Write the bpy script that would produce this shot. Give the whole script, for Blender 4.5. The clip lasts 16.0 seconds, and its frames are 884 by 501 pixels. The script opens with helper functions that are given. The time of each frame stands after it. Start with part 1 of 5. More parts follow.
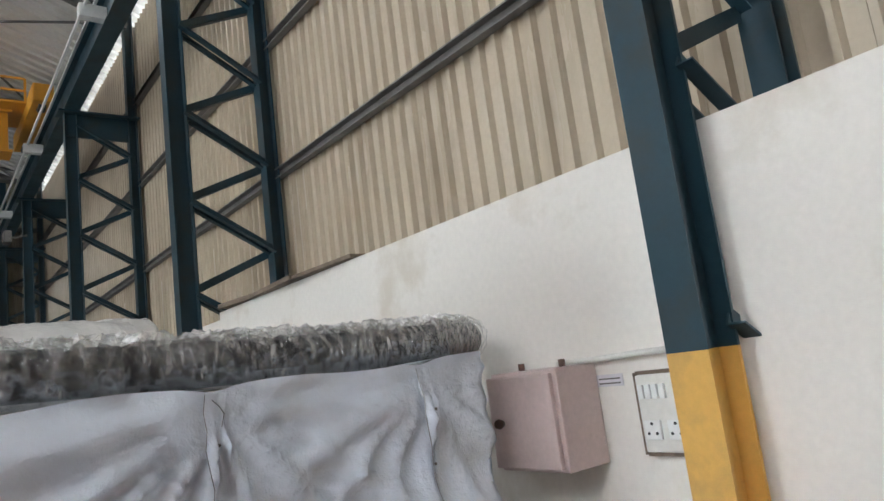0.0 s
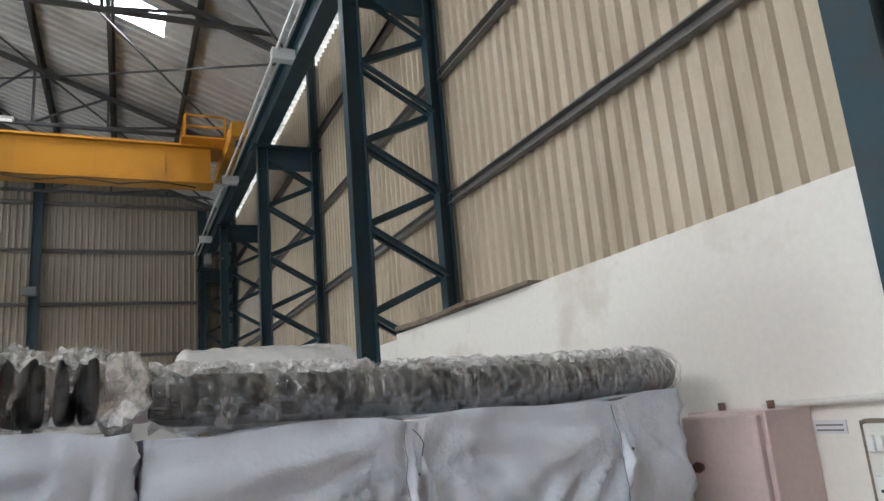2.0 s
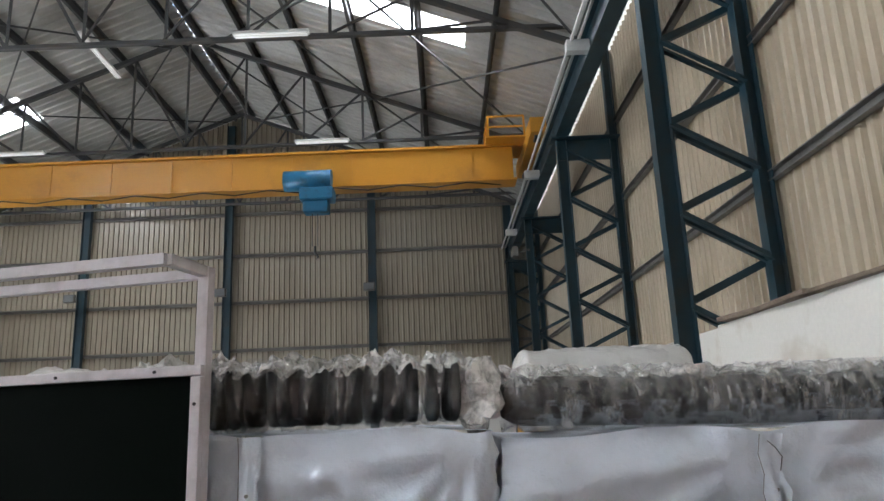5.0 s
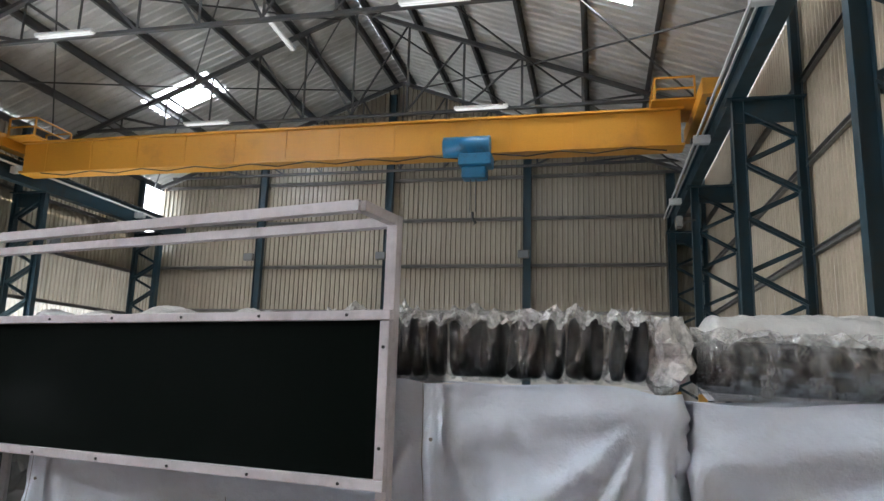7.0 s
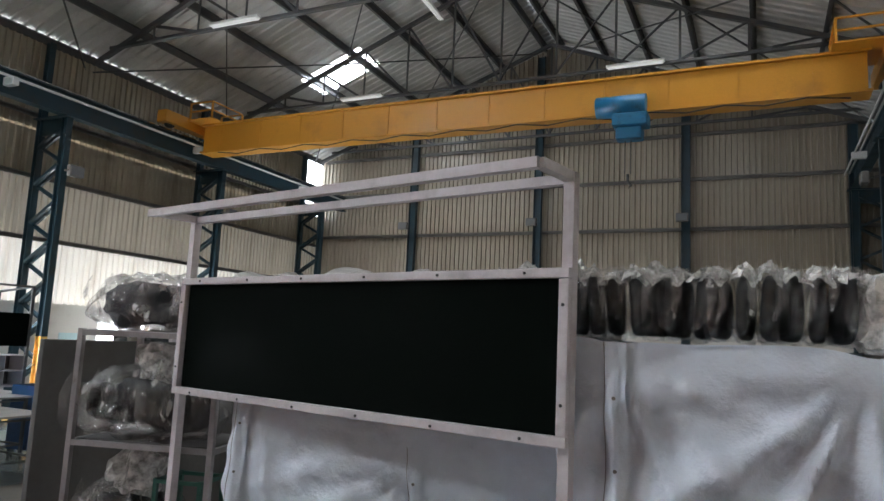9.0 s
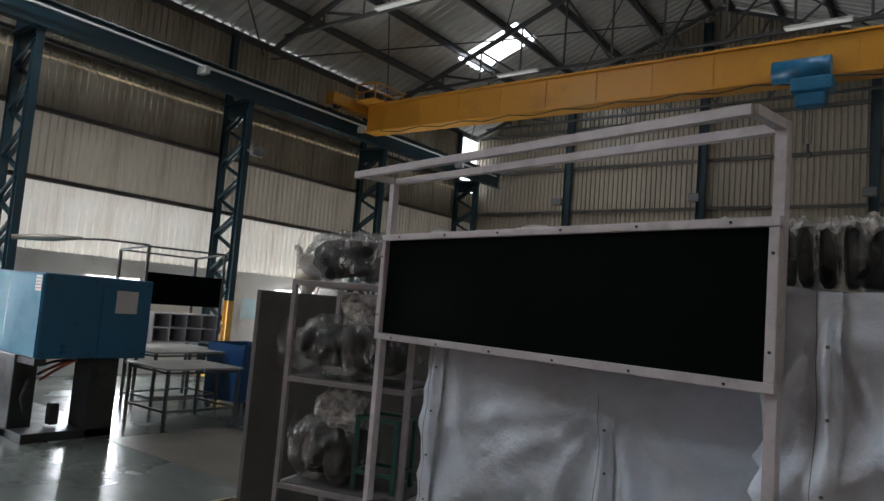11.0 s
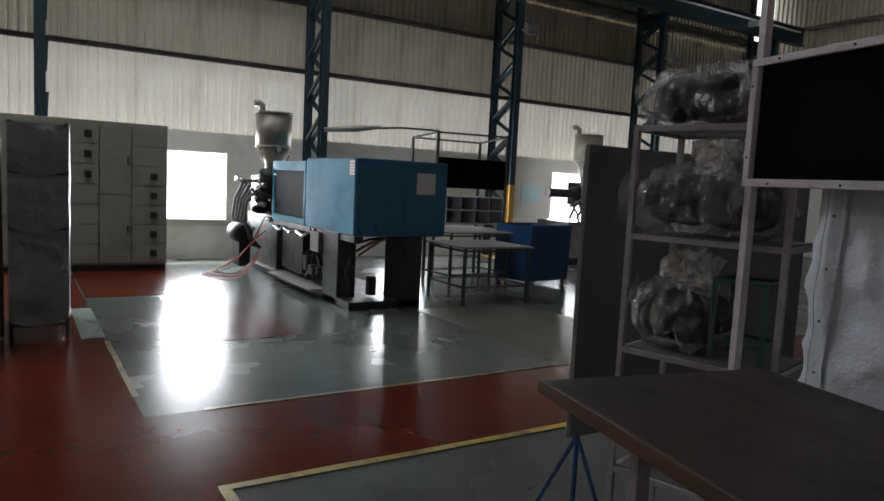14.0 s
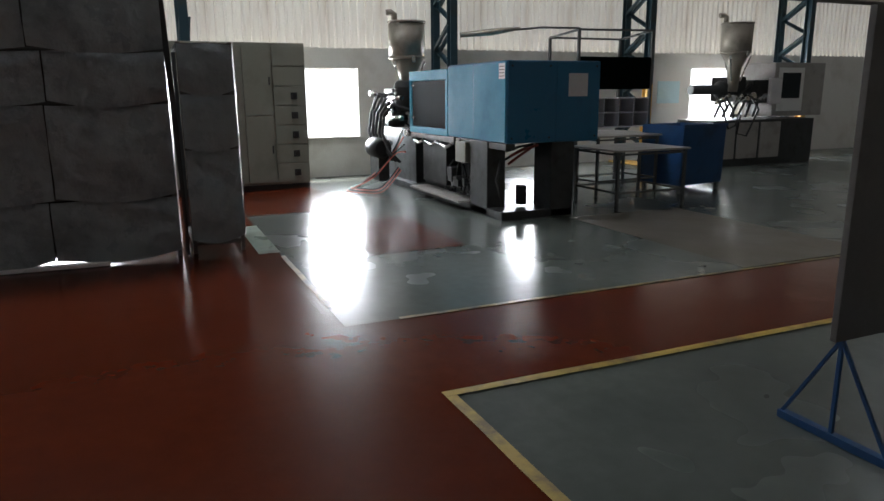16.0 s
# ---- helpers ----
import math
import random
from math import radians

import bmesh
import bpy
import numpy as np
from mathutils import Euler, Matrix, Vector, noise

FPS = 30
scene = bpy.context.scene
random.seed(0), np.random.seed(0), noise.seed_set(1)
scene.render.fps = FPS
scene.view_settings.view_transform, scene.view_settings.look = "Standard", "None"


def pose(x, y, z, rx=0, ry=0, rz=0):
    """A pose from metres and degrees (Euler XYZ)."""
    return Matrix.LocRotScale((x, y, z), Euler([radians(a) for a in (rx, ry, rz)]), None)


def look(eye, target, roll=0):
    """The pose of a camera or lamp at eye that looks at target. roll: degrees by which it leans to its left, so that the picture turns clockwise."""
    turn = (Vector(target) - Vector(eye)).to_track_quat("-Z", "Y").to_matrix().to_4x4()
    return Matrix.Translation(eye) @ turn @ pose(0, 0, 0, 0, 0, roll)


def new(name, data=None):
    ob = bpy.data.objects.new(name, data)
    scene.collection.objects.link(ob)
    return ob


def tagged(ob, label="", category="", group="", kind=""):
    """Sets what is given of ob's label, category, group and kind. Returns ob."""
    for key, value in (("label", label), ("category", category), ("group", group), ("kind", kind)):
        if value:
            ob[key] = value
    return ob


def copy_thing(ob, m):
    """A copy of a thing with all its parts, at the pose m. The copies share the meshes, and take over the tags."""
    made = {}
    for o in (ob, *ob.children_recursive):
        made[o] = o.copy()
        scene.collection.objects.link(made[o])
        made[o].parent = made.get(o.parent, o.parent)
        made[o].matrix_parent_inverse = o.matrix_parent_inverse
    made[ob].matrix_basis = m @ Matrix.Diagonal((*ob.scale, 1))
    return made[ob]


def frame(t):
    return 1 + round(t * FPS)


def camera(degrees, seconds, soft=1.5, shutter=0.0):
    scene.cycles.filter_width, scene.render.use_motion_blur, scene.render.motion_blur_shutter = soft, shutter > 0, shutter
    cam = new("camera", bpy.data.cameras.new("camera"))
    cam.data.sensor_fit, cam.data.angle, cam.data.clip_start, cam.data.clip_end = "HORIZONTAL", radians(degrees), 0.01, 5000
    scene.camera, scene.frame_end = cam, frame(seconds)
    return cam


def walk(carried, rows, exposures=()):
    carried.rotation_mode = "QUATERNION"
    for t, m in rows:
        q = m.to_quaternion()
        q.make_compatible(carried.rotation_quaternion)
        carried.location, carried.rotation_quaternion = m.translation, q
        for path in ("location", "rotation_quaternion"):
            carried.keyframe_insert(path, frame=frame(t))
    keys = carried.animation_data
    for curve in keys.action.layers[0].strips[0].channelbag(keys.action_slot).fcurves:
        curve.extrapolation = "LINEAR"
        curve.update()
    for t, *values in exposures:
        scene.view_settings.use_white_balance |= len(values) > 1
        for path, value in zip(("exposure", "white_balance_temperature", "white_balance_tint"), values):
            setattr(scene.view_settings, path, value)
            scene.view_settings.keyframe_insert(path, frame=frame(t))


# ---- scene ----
cam = camera(65.1, 16.0)
PATH = [
    (0, (0.611, 0.008, 1.818), (1.832, 1.555, 2.153), -7.4),
    (0.5, (0.625, 0.033, 1.843), (1.854, 1.574, 2.181), -8.1),
    (1, (0.585, 0.049, 1.853), (1.684, 1.672, 2.251), -6.5),
    (1.5, (0.563, 0.047, 1.86), (1.545, 1.735, 2.291), -5.6),
    (2, (0.547, 0.074, 1.859), (1.375, 1.84, 2.302), -4.8),
    (2.5, (0.532, 0.074, 1.888), (1.247, 1.877, 2.373), -4.4),
    (3, (0.523, 0.073, 1.91), (1.18, 1.899, 2.39), -4.6),
    (3.5, (0.507, 0.063, 1.922), (0.998, 1.937, 2.417), -4.9),
    (4, (0.49, 0.064, 1.923), (0.805, 1.98, 2.402), -4.1),
    (4.5, (0.475, 0.059, 1.923), (0.594, 1.993, 2.419), -3.4),
    (4.7, (0.471, 0.057, 1.918), (0.543, 1.997, 2.398), -3.0),
    (6.8, (0.384, 0.089, 1.879), (-0.019, 2.009, 2.265), 1.3),
    (7, (0.378, 0.091, 1.876), (-0.054, 2.009, 2.246), 1.7),
    (7.5, (0.356, 0.085, 1.873), (-0.177, 1.983, 2.211), 2.0),
    (8, (0.336, 0.081, 1.861), (-0.292, 1.957, 2.153), 2.3),
    (8.5, (0.321, 0.075, 1.858), (-0.434, 1.909, 2.123), 2.1),
    (9, (0.31, 0.078, 1.852), (-0.526, 1.876, 2.113), 2.7),
    (9.2, (0.302, 0.074, 1.85), (-0.586, 1.847, 2.11), 3.3),
    (11.3, (0.212, -0.088, 1.751), (-1.045, 1.461, 1.895), 5.0),
    (11.5, (0.052, -0.058, 1.752), (-1.245, 1.46, 1.876), 5.4),
    (12, (0.006, -0.072, 1.732), (-1.372, 1.375, 1.828), 6.4),
    (12.5, (-0.037, -0.107, 1.703), (-1.476, 1.282, 1.739), 5.8),
    (13, (-0.072, -0.141, 1.667), (-1.631, 1.109, 1.59), 4.8),
    (13.5, (-0.128, -0.133, 1.632), (-1.77, 1.006, 1.543), 4.4),
    (14, (-0.162, -0.087, 1.589), (-1.853, 0.963, 1.392), 2.9),
    (14.5, (-0.214, -0.117, 1.528), (-1.899, 0.91, 1.195), 1.1),
    (15, (-0.331, -0.247, 1.493), (-2.007, 0.774, 1.111), 0.8),
    (15.5, (-0.472, -0.418, 1.488), (-2.25, 0.403, 1.083), -3.3),
    (16, (-0.588, -0.498, 1.481), (-2.38, 0.27, 1.035), -0.5),
]
EXPOSURES = [(0.0, 3.02, 6250, 10), (4.5, 2.98, 6200, 10), (8.0, 3.12, 6150, 10), (9.0, 2.7, 6200, 10), (11.5, 1.75, 6300, 10), (13.0, 1.55, 6350, 10), (14.5, 1.35, 6350, 10), (16.0, 1.5, 6350, 10)]
walk(cam, [(t, look(eye, target, roll)) for t, eye, target, roll in PATH], EXPOSURES)
SKY_W, WIN_W, GLARE = 38.0, 44.0, 0.9

# ---- world, sun, large lights ----
world = bpy.data.worlds.new("world")
scene.world = world
world.use_nodes = True
sky = world.node_tree.nodes.new("ShaderNodeTexSky")
sky.sky_type, sky.sun_disc = "NISHITA", False
sky.sun_elevation, sky.sun_rotation = radians(62), radians(-95)
world.node_tree.links.new(sky.outputs[0], world.node_tree.nodes["Background"].inputs[0])
world.node_tree.nodes["Background"].inputs[1].default_value = 0.07
sun = new("sun", bpy.data.lights.new("sun", "SUN"))
sun.data.energy, sun.data.angle, sun.data.color = 5.0, radians(0.6), (1.0, 0.95, 0.87)
sun.matrix_world = look((-14, 8.0, 20.5), (-3.0, 7.0, 0))


def daylight(name, at, aim, wide, high, watts, colour=(0.93, 0.97, 1.0)):
    """Sky light that enters by an opening."""
    lamp = new(name, bpy.data.lights.new(name, "AREA"))
    lamp.data.shape, lamp.data.size, lamp.data.size_y = "RECTANGLE", wide, high
    lamp.data.energy, lamp.data.color = watts, colour
    lamp.matrix_world = look(at, aim)
    return lamp


# ---- dimensions ----
XW, XE, YS, YN = -12.95, 3.3, -9.0, 18.95
RIDGE_X, RIDGE_Z, SLOPE = -5.1, 10.75, 0.385
EAST_Y = [-7.7, -3.3, 1.12, 5.52, 9.97, 14.4, 18.7]
WEST_Y = [-8.5, -4.1, 0.25, 4.62, 8.88, 13.2, 17.6]
# skylights: x0, x1, y0, y1, tuned light weight; last three added unseen for light
SKYLIGHTS = [(-2.1, 1.05, 10.75, 11.55, 0.11), (-10.75, -9.0, 14.45, 15.6, 0.34), (-10.75, -9.0, 2.0, 3.2, 0.9),
             (-10.75, -9.0, -3.4, -2.2, 1.35), (-10.75, -9.0, -7.4, -6.2, 1.35)]
# west windows: y0, y1, z0, z1
WINDOWS = [(2.12, 3.18, 0.72, 1.9), (6.35, 7.4, 0.72, 1.9), (10.85, 12.1, 0.72, 1.95), (-2.2, -1.1, 0.72, 1.9)]


def glare(*c):
    """Glowing plane that stands for bright hazy daylight seen outside an opening."""
    me = bpy.data.meshes.new("backdrop")
    x0, x1, y0, y1, z0, z1 = c
    me.from_pydata([(x1, y0, z0), (x1, y1, z0), (x1, y1, z1), (x1, y0, z1)], [], [(0, 1, 2, 3)])
    me.materials.append(haze)
    return tagged(new("backdrop", me), "glowing plane for bright hazy daylight outside", "backdrop", kind="structure")


def roof_z(x):
    return RIDGE_Z - SLOPE * abs(x - RIDGE_X)


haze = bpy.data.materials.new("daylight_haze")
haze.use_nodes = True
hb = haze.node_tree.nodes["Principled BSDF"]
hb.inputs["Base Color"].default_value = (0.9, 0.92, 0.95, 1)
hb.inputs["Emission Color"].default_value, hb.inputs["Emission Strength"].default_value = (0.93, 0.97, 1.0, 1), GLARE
for n, (x0, x1, y0, y1, weight) in enumerate(SKYLIGHTS):
    me = bpy.data.meshes.new("skylight_sheet")
    # Glowing plane, larger than the opening so no sun leaks in around it.
    me.from_pydata([(x, y, roof_z(x) + 0.13) for x, y in ((x0 - 0.5, y0 - 0.4), (x1 + 0.5, y0 - 0.4), (x1 + 0.5, y1 + 0.4), (x0 - 0.5, y1 + 0.4))], [], [(0, 1, 2, 3)])
    me.materials.append(haze)
    tagged(new("backdrop", me), "glowing sheet standing for a bright skylight", "skylight", kind="structure")
    xm, ym = (x0 + x1) / 2, (y0 + y1) / 2
    side = 1 if xm > RIDGE_X else -1
    lamp = daylight("skylight_daylight", (xm, ym, roof_z(xm) + 0.10), (xm - side * SLOPE, ym, roof_z(xm) - 0.9), y1 - y0, (x1 - x0) * 1.07, SKY_W * weight * (x1 - x0) * (y1 - y0))
    lamp.matrix_world = Matrix.Translation((xm, ym, roof_z(xm) + 0.10)) @ Euler((0, side * math.atan(SLOPE), 0)).to_matrix().to_4x4() @ pose(0, 0, 0, 0, 0, 90)
for y0, y1, z0, z1 in WINDOWS:
    ym, zm = (y0 + y1) / 2, (z0 + z1) / 2
    daylight("window_daylight", (XW - 0.17, ym, zm), (0, ym, zm), y1 - y0, z1 - z0, WIN_W * (y1 - y0) * (z1 - z0))
glare(XW - 5.0, XW - 4.99, -20, 70, -0.5, 3.3)


# ---- materials ----
def ramp(nt, fac, stops):
    r = nt.nodes.new("ShaderNodeValToRGB")
    while len(r.color_ramp.elements) < len(stops):
        r.color_ramp.elements.new(0.5)
    for e, (p, c) in zip(r.color_ramp.elements, stops):
        e.position, e.color = p, (*c, 1) if len(c) == 3 else c
    nt.links.new(fac, r.inputs[0])
    return r.outputs[0]


def noise_node(nt, scale, detail=5.0, rough=0.55, stretch=(1, 1, 1)):
    tc = nt.nodes.new("ShaderNodeTexCoord")
    mp = nt.nodes.new("ShaderNodeMapping")
    mp.inputs["Scale"].default_value = stretch
    n = nt.nodes.new("ShaderNodeTexNoise")
    n.inputs["Scale"].default_value, n.inputs["Detail"].default_value, n.inputs["Roughness"].default_value = scale, detail, rough
    nt.links.new(tc.outputs["Object"], mp.inputs[0])
    nt.links.new(mp.outputs[0], n.inputs["Vector"])
    return n.outputs["Fac"]


def mix(nt, a, b, fac, blend="MIX"):
    m = nt.nodes.new("ShaderNodeMix")
    m.data_type, m.blend_type = "RGBA", blend
    for sock, v in ((m.inputs[0], fac), (m.inputs[6], a), (m.inputs[7], b)):
        if hasattr(v, "links"):
            nt.links.new(v, sock)
        else:
            sock.default_value = v if not isinstance(v, tuple) else (*v, 1)
    return m.outputs[2]


def surface(name, base, dirt, rough=0.5, metal=0.0, grain=40.0, blot=1.5, bump=0.1, dirt_at=(0.5, 0.72), spread=0.05, stretch=(1, 1, 1), island=0.0):
    """Painted or bare surface: grain, blotches of dirt, uneven gloss and fine relief."""
    m = bpy.data.materials.new(name)
    m.use_nodes = True
    nt = m.node_tree
    b = nt.nodes["Principled BSDF"]
    fine, big = noise_node(nt, grain, 6), noise_node(nt, blot, 6, 0.62, stretch)
    lo, hi = tuple(c * (1 - spread) for c in base), tuple(min(1, c * (1 + spread)) for c in base)
    col = ramp(nt, fine, [(0.3, lo), (0.7, hi)])
    fac = ramp(nt, big, [(dirt_at[0], (0, 0, 0)), (dirt_at[1], (1, 1, 1))])
    col = mix(nt, col, dirt, fac)
    if island:
        info = nt.nodes.new("ShaderNodeObjectInfo")
        col = mix(nt, col, ramp(nt, info.outputs["Random"], [(0.0, (1 - island,) * 3), (1.0, (1, 1, 1))]), 1.0, "MULTIPLY")
    nt.links.new(col, b.inputs["Base Color"])
    nt.links.new(ramp(nt, big, [(0.3, (rough * 0.8,) * 3), (0.75, (min(1, rough * 1.3),) * 3)]), b.inputs["Roughness"])
    b.inputs["Metallic"].default_value = metal
    if bump:
        bp = nt.nodes.new("ShaderNodeBump")
        bp.inputs["Strength"].default_value, bp.inputs["Distance"].default_value = bump, 0.01
        nt.links.new(fine, bp.inputs["Height"])
        nt.links.new(bp.outputs[0], b.inputs["Normal"])
    return m


def translucent(m, share, tint):
    """Thin sheet that lets a share of the daylight behind it through."""
    nt = m.node_tree
    glow_through = nt.nodes.new("ShaderNodeBsdfTranslucent")
    glow_through.inputs["Color"].default_value = (*tint, 1)
    both = nt.nodes.new("ShaderNodeMixShader")
    both.inputs[0].default_value = share
    nt.links.new(nt.nodes["Principled BSDF"].outputs[0], both.inputs[1])
    nt.links.new(glow_through.outputs[0], both.inputs[2])
    nt.links.new(both.outputs[0], nt.nodes["Material Output"].inputs[0])
    return m


M = {}
M["plaster"] = surface("plaster", (0.78, 0.74, 0.68), (0.66, 0.60, 0.52), 0.8, grain=40, blot=1.7, bump=0.12, dirt_at=(0.52, 0.64), spread=0.03)
M["plaster_w"] = surface("whitewash", (0.72, 0.70, 0.66), (0.50, 0.46, 0.40), 0.8, grain=40, blot=1.0, bump=0.1, dirt_at=(0.5, 0.8), spread=0.04)
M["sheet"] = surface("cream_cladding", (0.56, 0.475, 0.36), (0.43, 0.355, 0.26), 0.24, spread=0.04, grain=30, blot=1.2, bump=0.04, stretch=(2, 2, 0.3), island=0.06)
# Paler copy of the cladding, with the light on the lowest west band in its colour.
M["sheet_lit"] = surface("lit_low_cladding", (0.78, 0.75, 0.68), (0.64, 0.58, 0.49), 0.3, spread=0.04, grain=30, blot=1.2, bump=0.04, stretch=(2, 2, 0.3), island=0.05)
# Darker copy of the cream sheet, with shade put into its colour.
M["sheet_shaded"] = surface("shaded_tan_cladding", (0.40, 0.35, 0.27), (0.29, 0.245, 0.18), 0.34, spread=0.04, grain=30, blot=1.2, bump=0.04, stretch=(2, 2, 0.3), island=0.08)
# Translucency added to brighten the two lower west bands.
translucent(M["sheet_lit"], 0.085, (0.86, 0.83, 0.78))
M["sheet_half_lit"] = translucent(surface("half_lit_cladding", (0.50, 0.45, 0.36), (0.38, 0.33, 0.25), 0.3, spread=0.04, grain=30, blot=1.2, bump=0.04, stretch=(2, 2, 0.3), island=0.06), 0.022, (0.80, 0.74, 0.64))
M["roof"] = surface("galvanised_roof", (0.56, 0.555, 0.53), (0.38, 0.37, 0.345), 0.5, metal=0.12, grain=25, blot=0.8, bump=0.05)
M["steel"] = surface("teal_blue_steel", (0.016, 0.045, 0.062), (0.035, 0.04, 0.036), 0.42, grain=50, blot=3, bump=0.08)
M["steel_dark"] = surface("dark_steel", (0.075, 0.078, 0.08), (0.11, 0.095, 0.08), 0.55, grain=50, blot=3, bump=0.08)
M["girt"] = surface("grey_girt_paint", (0.17, 0.16, 0.15), (0.10, 0.09, 0.08), 0.5, grain=50, blot=3, bump=0.08)
M["col_yellow"] = surface("column_yellow", (0.72, 0.42, 0.10), (0.45, 0.28, 0.10), 0.5, grain=40, blot=4, bump=0.08)
M["crane"] = surface("crane_yellow", (0.60, 0.27, 0.025), (0.36, 0.16, 0.03), 0.4, grain=40, blot=1.4, bump=0.06, dirt_at=(0.55, 0.85))
M["hoist"] = surface("hoist_blue", (0.02, 0.16, 0.30), (0.02, 0.08, 0.12), 0.4, grain=40, blot=5)
M["mach_blue"] = surface("machine_blue", (0.010, 0.13, 0.26), (0.010, 0.09, 0.18), 0.32, grain=60, blot=1.5, bump=0.03)
# Lighter blue; on the side cover it partly carries the window's sheen.
M["mach_light"] = surface("machine_sheen_blue", (0.04, 0.25, 0.38), (0.03, 0.18, 0.29), 0.62, grain=60, blot=1.5, bump=0.03)
M["mach_light"].node_tree.nodes["Principled BSDF"].inputs["Specular IOR Level"].default_value = 0.2
M["bin_blue"] = surface("bin_blue", (0.012, 0.06, 0.17), (0.02, 0.04, 0.08), 0.45, grain=50, blot=3)
M["mach_grey"] = surface("machine_grey", (0.030, 0.033, 0.034), (0.016, 0.014, 0.013), 0.42, metal=0.0, grain=40, blot=6)
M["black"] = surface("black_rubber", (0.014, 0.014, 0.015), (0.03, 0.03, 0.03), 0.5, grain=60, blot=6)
M["foam"] = surface("black_foam", (0.004, 0.0045, 0.005), (0.008, 0.009, 0.010), 0.7, grain=90, blot=9, bump=0.3)
M["foam"].node_tree.nodes["Principled BSDF"].inputs["Specular IOR Level"].default_value = 0.2
M["bright"] = surface("machined_steel", (0.62, 0.62, 0.60), (0.35, 0.34, 0.32), 0.25, metal=1.0, grain=60, blot=5)
M["hopper"] = surface("hopper_metal", (0.34, 0.30, 0.25), (0.22, 0.19, 0.16), 0.42, metal=0.3, grain=40, blot=3)
M["hose"] = surface("red_hose", (0.42, 0.09, 0.06), (0.25, 0.07, 0.05), 0.45)
M["pink"] = surface("pale_pink_enamel", (0.62, 0.49, 0.46), (0.48, 0.38, 0.35), 0.4, grain=60, blot=4, bump=0.04)
M["switch"] = surface("switch_white", (0.72, 0.70, 0.65), (0.5, 0.48, 0.42), 0.4)
M["knob"] = surface("brown_knob", (0.12, 0.06, 0.04), (0.06, 0.04, 0.03), 0.4)
M["tube"] = surface("mauve_white_tube", (0.60, 0.55, 0.56), (0.42, 0.38, 0.38), 0.4, grain=60, blot=8, bump=0.03)
M["board"] = surface("green_black_board", (0.0022, 0.004, 0.003), (0.003, 0.005, 0.004), 0.8, grain=90, blot=2, bump=0.02)
M["board"].node_tree.nodes["Principled BSDF"].inputs["Specular IOR Level"].default_value = 0.04
M["table"] = surface("brown_board", (0.034, 0.020, 0.014), (0.018, 0.013, 0.011), 0.55, grain=25, blot=3, bump=0.08, stretch=(1, 2, 1))
M["grey_panel"] = surface("grey_panel_paint", (0.135, 0.13, 0.125), (0.10, 0.095, 0.09), 0.55, grain=40, blot=2)
M["cabinet"] = surface("cabinet_beige", (0.26, 0.26, 0.215), (0.20, 0.20, 0.165), 0.4, grain=60, blot=2, bump=0.03)
M["table_grey"] = surface("table_laminate", (0.36, 0.34, 0.32), (0.25, 0.23, 0.21), 0.35, grain=50, blot=3)
# Darker copy of the mauve-white tube, with backlit shade in its colour.
M["tube_shaded"] = surface("shaded_rack_tube", (0.36, 0.335, 0.335), (0.22, 0.20, 0.195), 0.45, grain=60, blot=8, bump=0.03)
M["line_worn"] = surface("worn_yellow_line_paint", (0.27, 0.20, 0.06), (0.10, 0.09, 0.065), 0.4, grain=30, blot=5, dirt_at=(0.40, 0.60))
M["orange"] = surface("orange_plastic", (0.75, 0.16, 0.04), (0.6, 0.12, 0.04), 0.4)
M["sign_teal"] = surface("pale_sign", (0.55, 0.74, 0.78), (0.45, 0.62, 0.66), 0.4)
M["paper"] = surface("paper_white", (0.66, 0.64, 0.66), (0.55, 0.53, 0.55), 0.6)
M["wood"] = surface("rough_wood", (0.20, 0.15, 0.11), (0.09, 0.07, 0.055), 0.75, grain=30, blot=6, bump=0.4, stretch=(1, 6, 6))
M["green_paint"] = surface("green_stool_paint", (0.03, 0.13, 0.10), (0.03, 0.07, 0.06), 0.45)
M["lamp_white"] = surface("lamp_white", (0.78, 0.78, 0.76), (0.6, 0.6, 0.58), 0.35)


def floor_paint(name, base, dirt, rough, spec=0.27, relief=True):
    m = surface(name, base, dirt, rough, grain=9, blot=0.7, bump=0.0, dirt_at=(0.3, 0.85), spread=0.10)
    nt = m.node_tree
    b = nt.nodes["Principled BSDF"]
    scr = noise_node(nt, 1.1, 2, 0.5)
    wave = noise_node(nt, 3.2, 2, 0.5)
    ripple = noise_node(nt, 14.0, 3, 0.6, (1, 1, 1))
    worn = noise_node(nt, 0.8, 3, 0.55)
    relief_sum = nt.nodes.new("ShaderNodeMath")
    relief_sum.operation = "MULTIPLY_ADD"
    nt.links.new(ripple, relief_sum.inputs[0])
    relief_sum.inputs[1].default_value = 0.07
    nt.links.new(wave, relief_sum.inputs[2])
    b.inputs["Specular IOR Level"].default_value = spec
    nt.links.new(mix(nt, ramp(nt, scr, [(0.30, (rough * 0.8,) * 3), (0.72, (rough * 1.25,) * 3)]), (rough * 1.9,) * 3, ramp(nt, worn, [(0.30, (0, 0, 0)), (0.85, (0.7, 0.7, 0.7))])), b.inputs["Roughness"])
    bp = nt.nodes.new("ShaderNodeBump")
    bp.inputs["Strength"].default_value, bp.inputs["Distance"].default_value = 0.15, 0.02
    nt.links.new(relief_sum.outputs[0], bp.inputs["Height"])
    if relief:
        nt.links.new(bp.outputs[0], b.inputs["Normal"])
    return m


